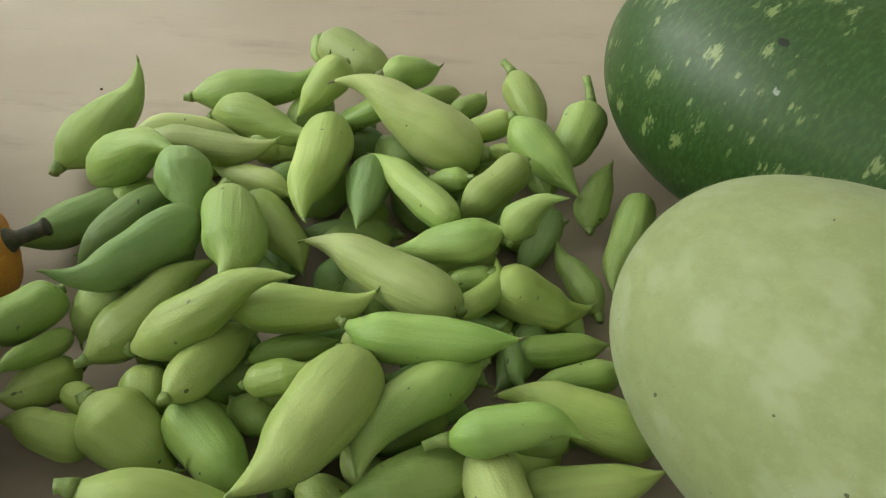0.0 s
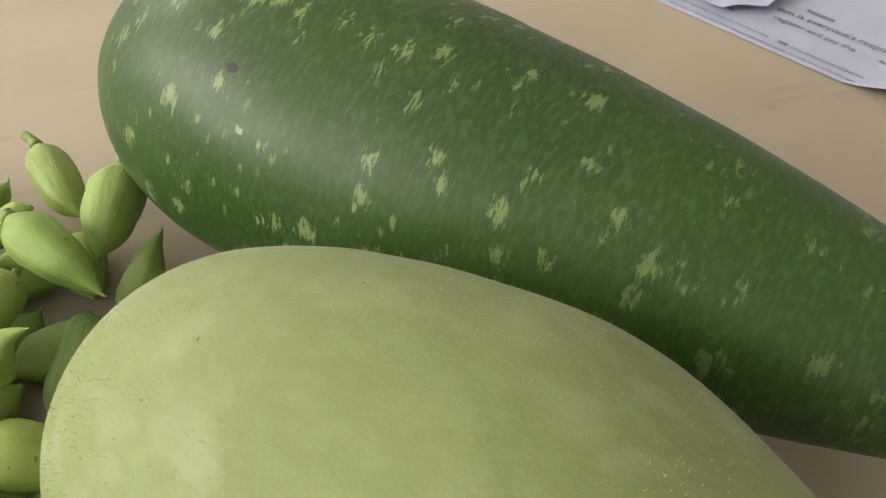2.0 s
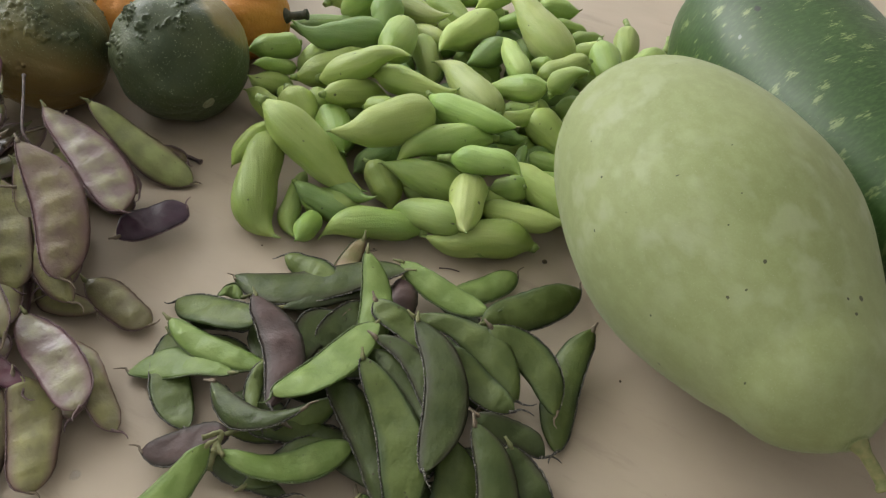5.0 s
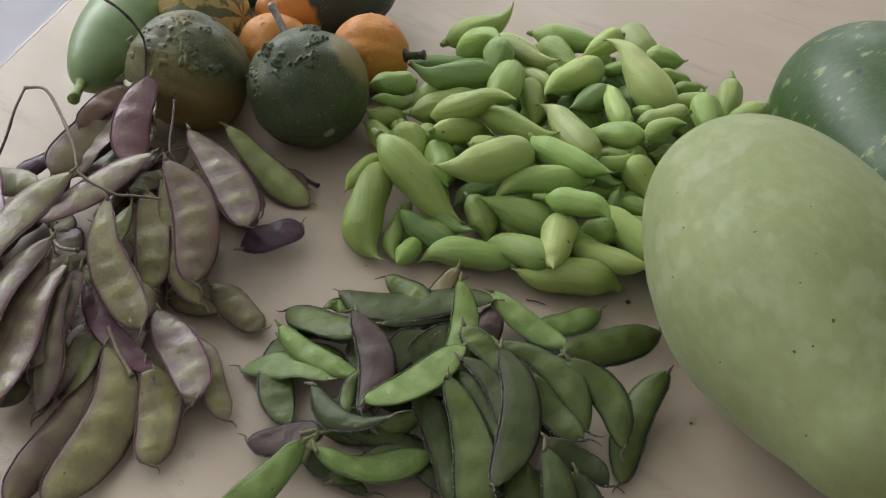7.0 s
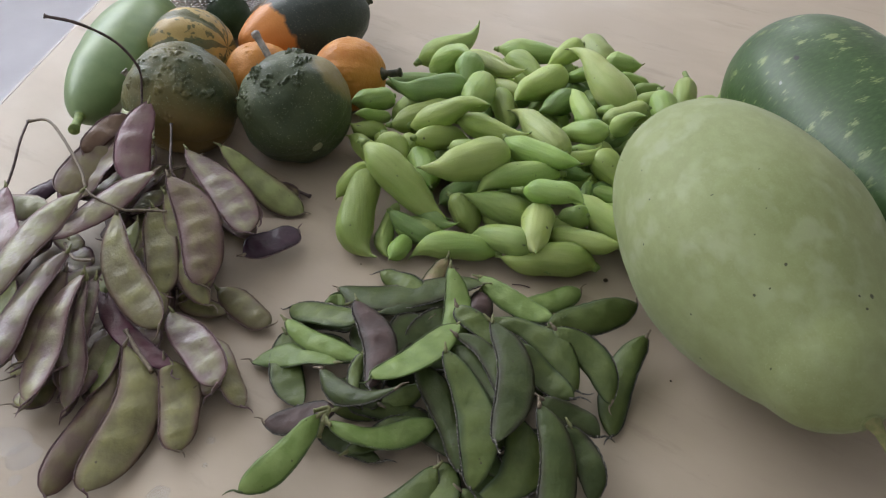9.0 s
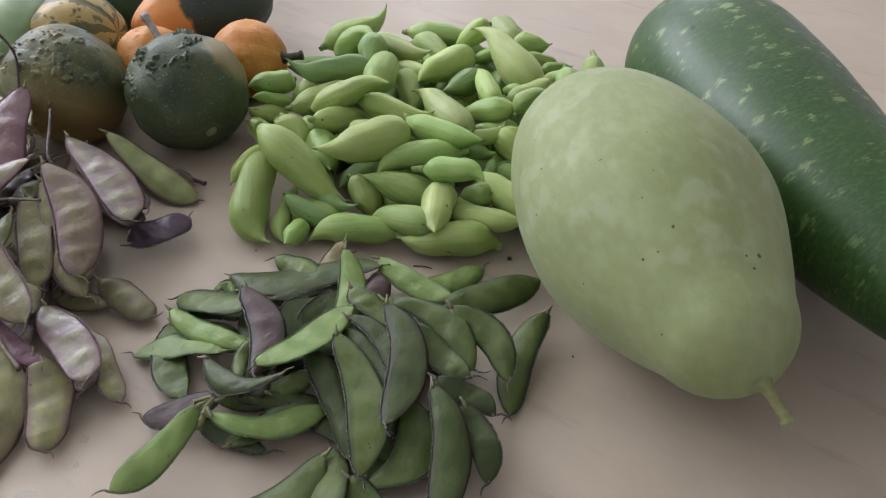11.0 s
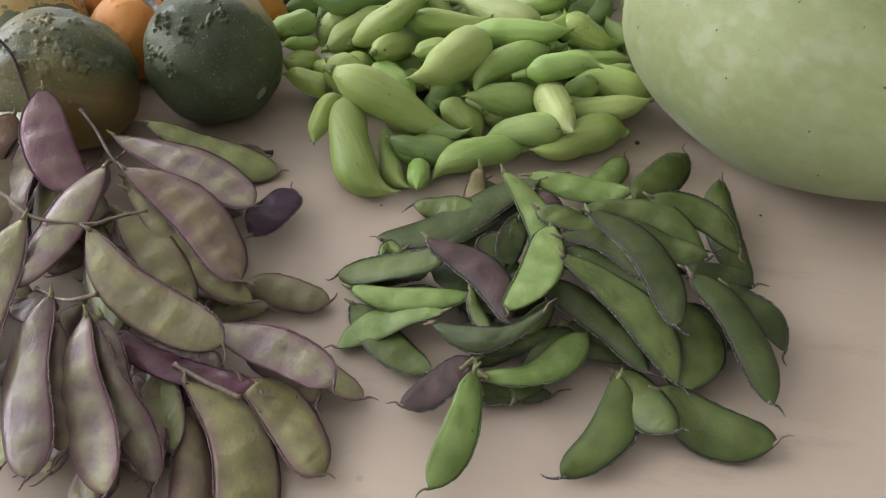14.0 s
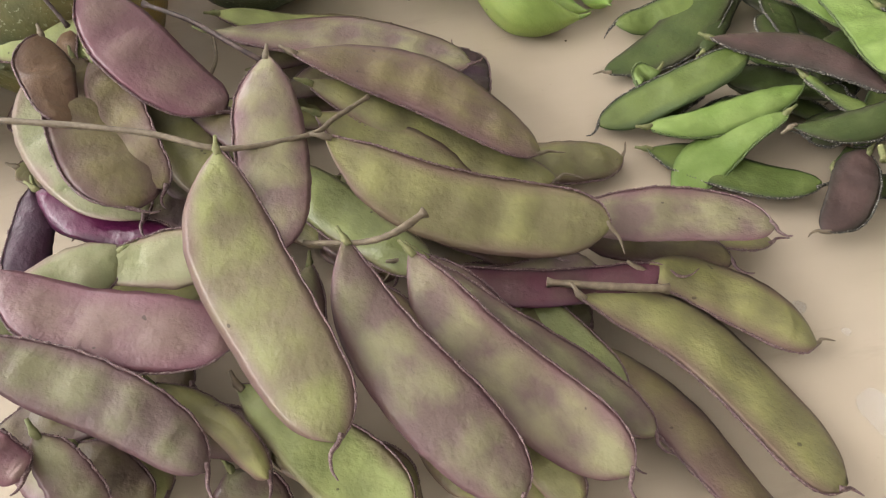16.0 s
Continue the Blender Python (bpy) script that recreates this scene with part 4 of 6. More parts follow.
letter = sheet("letter", "printed white letter lying unfolded on the table", [(0, 0), (0, 0.37)], [(0.40, 0), (0.40, 0.37)], lambda x, y: 0.35 * max(0.0, x - 0.178 - 0.25 * y), 2)
print_on(letter, "tion is everyone's responsibility", 0.090, 0.0530, 0.0096, 0.0022, 1.5, True)
print_on(letter, "register and pay the", 0.094, 0.0400, 0.0088, 0.0022)
print_on(letter, "data protection fee", 0.199, 0.0400, 0.0088, 0.0022)
print_on(letter, "We recently wrote to you from the", 0.0205, 0.0115, 0.0058, 0.0022)
print_on(letter, "(the Information Commissioner's office) to let", 0.125, 0.0115, 0.0058, 0.0022)
print_on(letter, "you know about the free resources we provide to help you with this and other", 0.018, 0.0025, 0.0056, 0.0022)
for x, y, w in ((0.018, 0.0265, 0.014), (0.034, 0.0265, 0.019), (0.055, 0.0265, 0.010), (0.110, 0.068, 0.024), (0.184, 0.0402, 0.012), (0.114, 0.0115, 0.008)):
    bar(letter, x, y, w, 0.0034, 0.0022)

envelope = sheet("envelope", "torn white printed envelope lying over a letter", [(-0.16, 0.125), (-0.0641, 0.0666), (-0.0041, 0.0325), (0.0238, 0.0208), (0.0599, 0.0171)],
                 [(0.02, 0.27), (0.0391, 0.1695), (0.0432, 0.1369), (0.0622, 0.1061), (0.0883, 0.0734), (0.0885, 0.0362), (0.0755, 0.0350)],
                 lambda x, y: 0.0045 + 0.011 * max(0.0, noise.noise(Vector((x * 16 + 3, y * 16, 1.0)))) + 0.12 * max(0.0, x - 0.045) * (1 if y < 0.1 else 0.4), 5)
for x, y, w, h, a in ((-0.0089, 0.0475, 0.0245, 0.0011, 79), (0.0127, 0.0350, 0.0245, 0.0011, 79), (-0.0089, 0.0475, 0.0245, 0.0011, -30), (-0.0045, 0.0705, 0.0245, 0.0011, -30), (0.001, 0.054, 0.016, 0.0035, 20)):
    bar(envelope, x, y, w, h, 0.0125, a)
for x, y, w in ((0.0105, 0.0715, 0.009), (0.0140, 0.0815, 0.012), (0.0185, 0.0945, 0.006), (0.0205, 0.1015, 0.008)):
    bar(envelope, x, y, w, 0.0095, 0.0125, 68)


# ---- loose stalks and crumbs ----
def stalk(label, points, r0, r1, material, name="bean_stalk"):
    line = smooth_line(points, 8)
    n = len(line) - 1
    rnd = random.Random(int(abs(points[0][0]) * 1e4))
    rs = [(r0 + (r1 - r0) * i / n) * (1 + 0.12 * rnd.uniform(-1, 1)) * (1.5 if i in (0, n) else 1) for i in range(n + 1)]
    return tagged(finish(name, *tube(line, rs, 8), material), label, "stalk", "stalks among the beans")


stalk("long thin brown bean stalk lying over the pods", [(-0.361, 0.065, 0.078), (-0.325, 0.068, 0.090), (-0.286, 0.059, 0.090), (-0.222, 0.037, 0.087), (-0.187, 0.021, 0.083), (-0.150, 0.028, 0.076), (-0.138, 0.038, 0.074), (-0.120, 0.054, 0.070)], 0.0016, 0.0011, STALK)
stalk("dark bent bean stalk at the pile's edge", [(-0.362, 0.064, 0.078), (-0.340, 0.040, 0.074), (-0.318, 0.012, 0.060), (-0.306, -0.010, 0.052), (-0.312, -0.040, 0.045)], 0.0013, 0.0016, STALK_DARK)
stalk("dark curved bean stalk rising from a pod", [(-0.262, 0.136, 0.082), (-0.274, 0.152, 0.100), (-0.280, 0.160, 0.125), (-0.292, 0.150, 0.155), (-0.312, 0.128, 0.178), (-0.330, 0.105, 0.190)], 0.0011, 0.0018, STALK_DARK)
stalk("short dark stalk lying on the table", [(-0.098, 0.211, 0.0022), (-0.118, 0.209, 0.003), (-0.150, 0.200, 0.008), (-0.172, 0.185, 0.018)], 0.0019, 0.0014, STALK_DARK)
stalk("thin stalk among the purple pods", [(-0.196, 0.157, 0.05), (-0.196, 0.14, 0.045), (-0.200, 0.11, 0.05), (-0.19, 0.09, 0.055)], 0.001, 0.0012, STALK)
stalk("pale cut stalk under the purple pods", [(-0.060, -0.048, 0.034), (-0.035, -0.056, 0.033), (-0.008, -0.062, 0.030)], 0.0015, 0.002, STALK)
fork = stalk("forked stem joining two green bean pods", [(0.126, -0.014, 0.030), (0.132, -0.004, 0.028), (0.135, -0.012, 0.026), (0.140, -0.026, 0.022)], 0.0016, 0.0026, CALYX)
finish("branch", *tube(smooth_line([(0.1345, -0.010, 0.0265), (0.139, -0.013, 0.027), (0.144, -0.015, 0.026)], 4), [0.0016] * 9, 7), CALYX, fork)
stalk("twig joining the stems of two purple pods", [(-0.160, -0.028, 0.068), (-0.137, -0.036, 0.071), (-0.123, -0.037, 0.074), (-0.109, -0.031, 0.076)], 0.0011, 0.0017, STALK)
stalk("dark thin stalk along the top of the pods", [(-0.224, 0.146, 0.082), (-0.200, 0.126, 0.080), (-0.174, 0.102, 0.072), (-0.162, 0.097, 0.064)], 0.0013, 0.0015, STALK_DARK)


def crumb(x, y, s, seed):
    rnd = random.Random(seed)
    rings = []
    for i in range(6):
        th = math.pi * i / 5
        rings.append([(s * math.sin(th) * math.cos(a) * rnd.uniform(0.7, 1.2), s * math.sin(th) * math.sin(a) * rnd.uniform(0.7, 1.2), s * 0.7 * math.cos(th)) for a in (2 * math.pi * j / 8 for j in range(8))])
    ob = tagged(finish("crumb", *rings_mesh(rings), DRY), "tiny dry brown crumb on the table", "crumb", "crumbs on the table")
    ob.matrix_world = pose(x, y, 0.01, 0, 0, seed * 40)
    rest(ob)


crumb(0.228, 0.279, 0.0024, 1)
for k, (x, y, s) in enumerate(((0.075, 0.232, 0.0011), (0.02, 0.16, 0.0008), (0.05, 0.03, 0.0008), (-0.01, 0.19, 0.0008), (0.33, 0.20, 0.001), (0.10, 0.21, 0.0009), (-0.07, 0.235, 0.0007), (-0.19, 0.62, 0.0012))):
    crumb(x, y, s, k + 3)
stalk("tiny dark thread of dry stem on the table", [(0.158, 0.222, 0.0012), (0.166, 0.226, 0.0016), (0.174, 0.228, 0.0014)], 0.0006, 0.0005, STALK_DARK)


# ---- pale glare spots on the table ----
def water_drop(x, y, r, stretch, seed):
    """A thin round-edged film whose pale colour stands in for a reflection."""
    rnd = random.Random(seed)
    lobes = [(rnd.uniform(0.02, 0.07), rnd.randint(2, 4), rnd.uniform(0, 6.3)) for _ in range(3)]
    rings = []
    for u, h in ((1.0, 0.0), (0.99, 0.35), (0.95, 0.7), (0.85, 0.92), (0.6, 1.0), (0.02, 1.0)):
        ring = []
        for j in range(40):
            a = 2 * math.pi * j / 40
            q = r * u * (1 + sum(s * math.sin(k * a + p) for s, k, p in lobes))
            ring.append((q * math.cos(a) * stretch, q * math.sin(a), 0.0002 + 0.0003 * h))
        rings.append(ring)
    ob = tagged(finish("water_drop", *rings_mesh(rings), GLARE), "pale round spot, a reflection put into a whitish film", "water drop", "water drops on the table")
    ob.matrix_world = pose(x, y, 0, 0, 0, 30 + 12 * seed)
    ob.visible_shadow = False


# faint whitish film: the table's glare spots painted as colour
water = Nodes("pale_glare_film")
GLARE = water.done((0.8, 0.8, 0.8), 0.2, water.noise(water.coords(), 60, 2), 0.0003, 0.2, Alpha=0.1)
for k, (x, y, r, stretch) in enumerate(((-0.047, -0.164, 0.0128, 1.1), (-0.072, -0.168, 0.0156, 1.5), (-0.032, -0.180, 0.0050, 1.0), (0.061, -0.068, 0.0036, 1.0), (0.075, -0.086, 0.0022, 1.0), (0.067, -0.127, 0.0078, 1.6), (-0.049, -0.189, 0.0036, 1.0), (-0.064, -0.177, 0.0014, 1.0))):
    water_drop(x, y, r, stretch, k)

# ---- the three heaps ----
# slipper gourds that show, then those under them
fruit(-0.173, 0.501, 0.019, 71, 15, 43, 0.107, 0.0405, 0.0273, -0.05, -0.09, "g")
fruit(-0.139, 0.501, 0.014, -24, 36, 72, 0.105, 0.0385, 0.0241, 0.08, 0.09, "g", nub=0.0)
fruit(-0.059, 0.474, 0.068, -69, -12, -5, 0.054, 0.0360, 0.0186, -0.07, -0.04, "d", nub=0.0)
fruit(-0.027, 0.449, 0.067, -78, -1, -13, 0.073, 0.0354, 0.0360, 0.05, 0.09, "g")
fruit(-0.103, 0.516, 0.049, -2, 2, 49, 0.092, 0.0210, 0.0205, -0.06, -0.08, "l")
fruit(-0.126, 0.537, 0.028, 4, 0, 50, 0.076, 0.0179, 0.0160, 0.08, 0.06, "l")
fruit(-0.100, 0.587, 0.025, 14, 15, 57, 0.115, 0.0351, 0.0240, -0.06, -0.10, "g")
fruit(-0.080, 0.572, 0.017, -17, 14, 52, 0.101, 0.0338, 0.0228, 0.04, -0.05, "y")
fruit(0.027, 0.589, 0.067, -141, -36, -47, 0.055, 0.0283, 0.0218, -0.02, -0.01, "y", nub=0.0)
fruit(0.062, 0.560, 0.055, 177, -31, -60, 0.059, 0.0192, 0.0151, 0.03, 0.04, "g", nub=0.0)
fruit(-0.008, 0.671, 0.027, -38, -3, 42, 0.077, 0.0370, 0.0328, 0.04, 0.04, "l", nub=0.0)
fruit(-0.015, 0.692, 0.021, -81, 0, -7, 0.042, 0.0133, 0.0130, -0.05, -0.04, "g")
fruit(0.131, 0.525, 0.041, 163, 15, -46, 0.117, 0.0446, 0.0278, 0.01, -0.04, "l", nub=0.0)
fruit(0.047, 0.613, 0.039, 17, 3, 54, 0.049, 0.0284, 0.0239, -0.02, -0.04, "g")
fruit(0.082, 0.585, 0.038, 53, -22, 58, 0.052, 0.0171, 0.0147, 0.03, 0.02, "g", nub=0.0)
fruit(0.105, 0.579, 0.031, 54, -5, 40, 0.045, 0.0187, 0.0172, -0.03, -0.05, "g")
fruit(0.152, 0.570, 0.040, -173, -23, -51, 0.042, 0.0215, 0.0194, 0.02, 0.02, "y", nub=0.0)
fruit(0.151, 0.636, 0.036, -67, -9, 28, 0.071, 0.0285, 0.0248, -0.01, -0.01, "y", 0.012)
fruit(0.151, 0.547, 0.060, -52, -12, 36, 0.077, 0.0320, 0.0236, -0.01, 0.01, "g")
fruit(0.210, 0.587, 0.048, -107, -13, -7, 0.066, 0.0336, 0.0295, 0.02, -0.01, "g", 0.02)
fruit(0.209, 0.479, 0.019, 74, 9, 3, 0.065, 0.0250, 0.0186, 0.06, 0.03, "g")
fruit(0.244, 0.509, 0.026, -105, -6, 2, 0.086, 0.0278, 0.0212, 0.01, -0.01, "g", nub=0.0)
fruit(0.212, 0.407, 0.016, 114, 5, -27, 0.065, 0.0222, 0.0158, -0.01, 0.01, "g")
fruit(0.148, 0.431, 0.066, 178, -23, -46, 0.074, 0.0278, 0.0219, 0.04, 0.02, "g")
fruit(0.151, 0.428, 0.057, 13, 47, 45, 0.046, 0.0239, 0.0128, 0.14, 0.14, "g")
fruit(0.182, 0.494, 0.021, -108, -3, -9, 0.062, 0.0234, 0.0190, 0.03, 0.01, "d", nub=0.0)
fruit(0.160, 0.497, 0.063, -135, -17, -31, 0.059, 0.0254, 0.0259, -0.00, -0.00, "y", nub=0.0)
fruit(0.133, 0.540, 0.028, -10, 0, 49, 0.034, 0.0150, 0.0142, 0.10, 0.11, "y")
fruit(0.125, 0.492, 0.049, 159, -21, -52, 0.033, 0.0173, 0.0148, 0.05, 0.05, "g")
fruit(0.117, 0.443, 0.055, 133, -5, -35, 0.093, 0.0248, 0.0189, 0.00, -0.01, "g", nub=0.0)
fruit(0.055, 0.512, 0.036, -89, 13, -14, 0.080, 0.0309, 0.0192, 0.01, 0.00, "d", nub=0.0)
fruit(0.019, 0.549, 0.041, -88, 8, -17, 0.115, 0.0378, 0.0300, 0.01, -0.01, "y", nub=0.0)
fruit(0.005, 0.476, 0.036, 155, -5, -40, 0.070, 0.0207, 0.0155, -0.02, -0.01, "l")
fruit(-0.022, 0.468, 0.038, -48, -12, 17, 0.067, 0.0286, 0.0243, 0.05, 0.05, "y", nub=0.0)
fruit(-0.041, 0.428, 0.056, -131, 15, -48, 0.094, 0.0339, 0.0250, 0.05, 0.10, "d", nub=0.0)
fruit(-0.113, 0.488, 0.010, -125, 13, -50, 0.086, 0.0319, 0.0292, 0.01, -0.01, "d", nub=0.0)
fruit(-0.073, 0.472, 0.032, -126, -5, -44, 0.078, 0.0242, 0.0219, -0.09, -0.07, "d", nub=0.0)
fruit(-0.070, 0.376, 0.047, -137, -34, -46, 0.041, 0.0286, 0.0224, -0.14, -0.12, "g", nub=0.0)
fruit(-0.081, 0.331, 0.039, 52, 6, 39, 0.091, 0.0330, 0.0252, -0.00, 0.03, "y")
fruit(-0.057, 0.339, 0.043, 13, 27, 45, 0.106, 0.0312, 0.0214, 0.00, 0.05, "y")
fruit(-0.007, 0.358, 0.058, 15, 1, 39, 0.086, 0.0276, 0.0226, -0.02, -0.07, "y")
fruit(-0.021, 0.299, 0.060, 68, -21, 37, 0.078, 0.0269, 0.0255, 0.02, 0.04, "y")
fruit(0.007, 0.342, 0.035, 22, -0, 36, 0.053, 0.0165, 0.0149, 0.04, 0.02, "g")
fruit(0.013, 0.318, 0.049, 11, 23, 38, 0.040, 0.0191, 0.0182, -0.02, -0.04, "y")
fruit(0.076, 0.334, 0.062, -120, 4, -25, 0.097, 0.0422, 0.0334, 0.04, 0.05, "y", nub=0.0)
fruit(0.124, 0.375, 0.054, 154, -2, -35, 0.109, 0.0347, 0.0267, -0.01, -0.03, "l", nub=0.0)
fruit(0.061, 0.355, 0.062, -5, 5, 36, 0.096, 0.0282, 0.0236, -0.06, -0.03, "b")
fruit(0.115, 0.377, 0.045, 56, 6, 23, 0.052, 0.0173, 0.0149, -0.15, -0.20, "y")
fruit(0.144, 0.410, 0.046, -1, -19, 42, 0.065, 0.0330, 0.0264, -0.11, -0.13, "y", nub=0.0)
fruit(0.142, 0.415, 0.042, -166, 0, -39, 0.032, 0.0155, 0.0155, 0.07, 0.09, "g", nub=0.0)
fruit(0.161, 0.373, 0.023, 11, -2, 34, 0.055, 0.0206, 0.0191, -0.03, -0.01, "g", nub=0.0)
fruit(0.220, 0.365, 0.019, -163, -2, -29, 0.055, 0.0204, 0.0142, -0.02, -0.04, "g", nub=0.0)
fruit(0.235, 0.316, 0.025, 169, 7, -32, 0.089, 0.0322, 0.0249, -0.03, -0.04, "y", nub=0.0)
fruit(0.139, 0.343, 0.053, -129, -6, -20, 0.092, 0.0295, 0.0242, -0.09, -0.15, "g")
fruit(0.121, 0.293, 0.055, 1, 10, 29, 0.068, 0.0253, 0.0214, 0.05, 0.09, "b", 0.01)
fruit(0.136, 0.292, 0.019, -153, 23, -61, 0.076, 0.0342, 0.0241, -0.05, -0.02, "g", nub=0.0)
fruit(0.144, 0.299, 0.039, -66, 0, 36, 0.068, 0.0320, 0.0266, -0.06, -0.04, "l", nub=0.0)
fruit(0.218, 0.278, 0.012, -148, 6, -46, 0.093, 0.0342, 0.0286, -0.06, -0.01, "y")
fruit(0.162, 0.285, 0.024, 7, 12, 51, 0.074, 0.0231, 0.0203, -0.03, -0.03, "y", nub=0.0)
fruit(0.185, 0.314, 0.039, -180, -27, -55, 0.037, 0.0237, 0.0222, 0.04, 0.06, "g", nub=0.0)
fruit(0.164, 0.244, 0.031, -178, -12, -50, 0.071, 0.0294, 0.0245, -0.08, -0.06, "g", nub=0.0)
fruit(0.132, 0.238, 0.016, -149, -6, -42, 0.087, 0.0268, 0.0273, -0.08, -0.11, "g")
fruit(0.014, 0.213, 0.033, 15, -14, 52, 0.070, 0.0197, 0.0248, -0.09, -0.10, "d")
fruit(0.043, 0.207, 0.014, -79, 4, 7, 0.039, 0.0198, 0.0190, 0.01, 0.01, "b")
fruit(0.006, 0.237, 0.021, -60, -11, 20, 0.069, 0.0142, 0.0196, -0.10, -0.11, "g", nub=0.0)
fruit(-0.029, 0.236, 0.050, -50, -22, 24, 0.099, 0.0340, 0.0385, -0.12, -0.18, "y", nub=0.0)
fruit(-0.041, 0.252, 0.040, -107, -23, -27, 0.049, 0.0209, 0.0189, -0.10, -0.06, "y", nub=0.0)
fruit(-0.042, 0.244, 0.076, -2, -24, 52, 0.118, 0.0388, 0.0319, -0.01, -0.02, "y")
fruit(-0.021, 0.311, 0.035, -43, 0, 8, 0.064, 0.0318, 0.0293, -0.02, -0.00, "g", nub=0.0)
fruit(-0.068, 0.306, 0.046, -26, -24, 12, 0.061, 0.0393, 0.0325, -0.02, -0.03, "y")
fruit(-0.067, 0.292, 0.020, 176, 13, -23, 0.048, 0.0247, 0.0201, -0.01, -0.02, "y", nub=0.0)
fruit(-0.094, 0.343, 0.014, -118, 32, -48, 0.053, 0.0260, 0.0233, 0.02, 0.03, "y")
fruit(-0.099, 0.353, 0.032, -113, 23, -67, 0.048, 0.0156, 0.0133, -0.00, -0.01, "g", nub=0.0)
fruit(-0.105, 0.370, 0.051, -131, -2, -55, 0.052, 0.0275, 0.0262, 0.03, 0.01, "g", nub=0.0)
fruit(-0.092, 0.316, 0.023, -19, 0, 50, 0.027, 0.0173, 0.0151, 0.19, 0.13, "y")
fruit(-0.046, 0.339, 0.028, -76, -5, -15, 0.039, 0.0300, 0.0270, -0.07, -0.09, "y")
fruit(0.001, 0.325, 0.023, -37, 0, 15, 0.034, 0.0197, 0.0195, -0.01, 0.01, "g")
fruit(0.061, 0.346, 0.053, 25, 0, 35, 0.025, 0.0119, 0.0120, 0.04, -0.03, "l")
fruit(0.101, 0.274, 0.021, 137, 5, -43, 0.045, 0.0200, 0.0183, 0.04, 0.09, "y")
fruit(0.155, 0.377, 0.032, -71, -18, 15, 0.033, 0.0107, 0.0100, -0.06, -0.08, "d")
fruit(0.119, 0.373, 0.034, 19, 1, 56, 0.035, 0.0190, 0.0138, -0.02, -0.07, "d")
fruit(0.028, 0.238, 0.032, -2, 0, 51, 0.055, 0.0178, 0.0133, -0.07, -0.10, "d")
fruit(0.046, 0.276, 0.027, -29, -24, 43, 0.051, 0.0257, 0.0280, 0.09, 0.10, "y")
fruit(0.080, 0.465, 0.016, -178, 0, 0, 0.069, 0.0221, 0.0188, 0.00, 0.00, "d")
fruit(0.019, 0.555, 0.016, 8, 0, 0, 0.043, 0.0272, 0.0231, 0.00, 0.00, "d")
fruit(0.028, 0.311, 0.016, -12, 0, 0, 0.042, 0.0296, 0.0252, 0.00, 0.00, "d")
fruit(0.100, 0.399, 0.016, -27, 0, 0, 0.054, 0.0300, 0.0255, 0.00, 0.00, "d")
fruit(-0.037, 0.435, 0.016, -31, 0, 0, 0.065, 0.0300, 0.0255, 0.00, 0.00, "d")
fruit(0.031, 0.407, 0.016, 48, 0, 0, 0.055, 0.0300, 0.0255, 0.00, 0.00, "d")
fruit(-0.083, 0.404, 0.016, 63, 0, 0, 0.053, 0.0300, 0.0255, 0.00, 0.00, "d")
fruit(0.085, 0.351, 0.016, -22, 0, 0, 0.054, 0.0300, 0.0255, 0.00, 0.00, "d")
fruit(0.104, 0.469, 0.016, 56, 0, 0, 0.065, 0.0300, 0.0255, 0.00, 0.00, "d")
fruit(-0.033, 0.463, 0.016, 63, 0, 0, 0.078, 0.0300, 0.0255, 0.00, 0.00, "d")
fruit(-0.041, 0.372, 0.016, -10, 0, 0, 0.051, 0.0300, 0.0255, 0.00, 0.00, "d")
fruit(0.176, 0.403, 0.016, -117, 0, 0, 0.060, 0.0258, 0.0219, 0.00, 0.00, "d")
fruit(0.039, 0.600, 0.016, -106, 0, 0, 0.072, 0.0300, 0.0255, 0.00, 0.00, "d")
fruit(-0.128, 0.472, 0.016, 25, 0, 0, 0.051, 0.0300, 0.0255, -0.01, -0.01, "g")
fruit(-0.080, 0.501, 0.016, -51, 0, 0, 0.052, 0.0300, 0.0255, 0.04, 0.04, "g")
fruit(-0.093, 0.522, 0.016, 20, 0, 0, 0.054, 0.0300, 0.0255, -0.03, -0.03, "y")
fruit(-0.108, 0.561, 0.016, -48, 0, 0, 0.054, 0.0300, 0.0255, -0.04, -0.04, "y")
fruit(-0.048, 0.551, 0.016, 2, 0, 0, 0.052, 0.0300, 0.0255, -0.05, -0.05, "y")
fruit(0.007, 0.615, 0.016, -112, 0, 0, 0.058, 0.0300, 0.0255, -0.05, -0.05, "g")
fruit(0.091, 0.529, 0.016, 136, 0, 0, 0.054, 0.0300, 0.0255, 0.05, 0.05, "g")
fruit(0.169, 0.564, 0.016, -76, 0, 0, 0.054, 0.0295, 0.0251, 0.02, 0.02, "g")
fruit(0.030, 0.528, 0.016, -108, 0, 0, 0.054, 0.0299, 0.0254, 0.04, 0.04, "g")
fruit(0.060, 0.499, 0.016, -117, 0, 0, 0.052, 0.0300, 0.0255, 0.06, 0.06, "g")
fruit(0.105, 0.475, 0.016, 133, 0, 0, 0.055, 0.0300, 0.0255, 0.01, 0.01, "d")
fruit(0.129, 0.513, 0.016, -151, 0, 0, 0.057, 0.0300, 0.0255, -0.02, -0.02, "d")
fruit(0.119, 0.473, 0.016, 47, 0, 0, 0.050, 0.0300, 0.0255, -0.03, -0.03, "d")
fruit(0.110, 0.542, 0.016, -12, 0, 0, 0.061, 0.0300, 0.0255, 0.06, 0.06, "g")
fruit(0.146, 0.459, 0.016, -162, 0, 0, 0.051, 0.0300, 0.0255, 0.05, 0.05, "y")
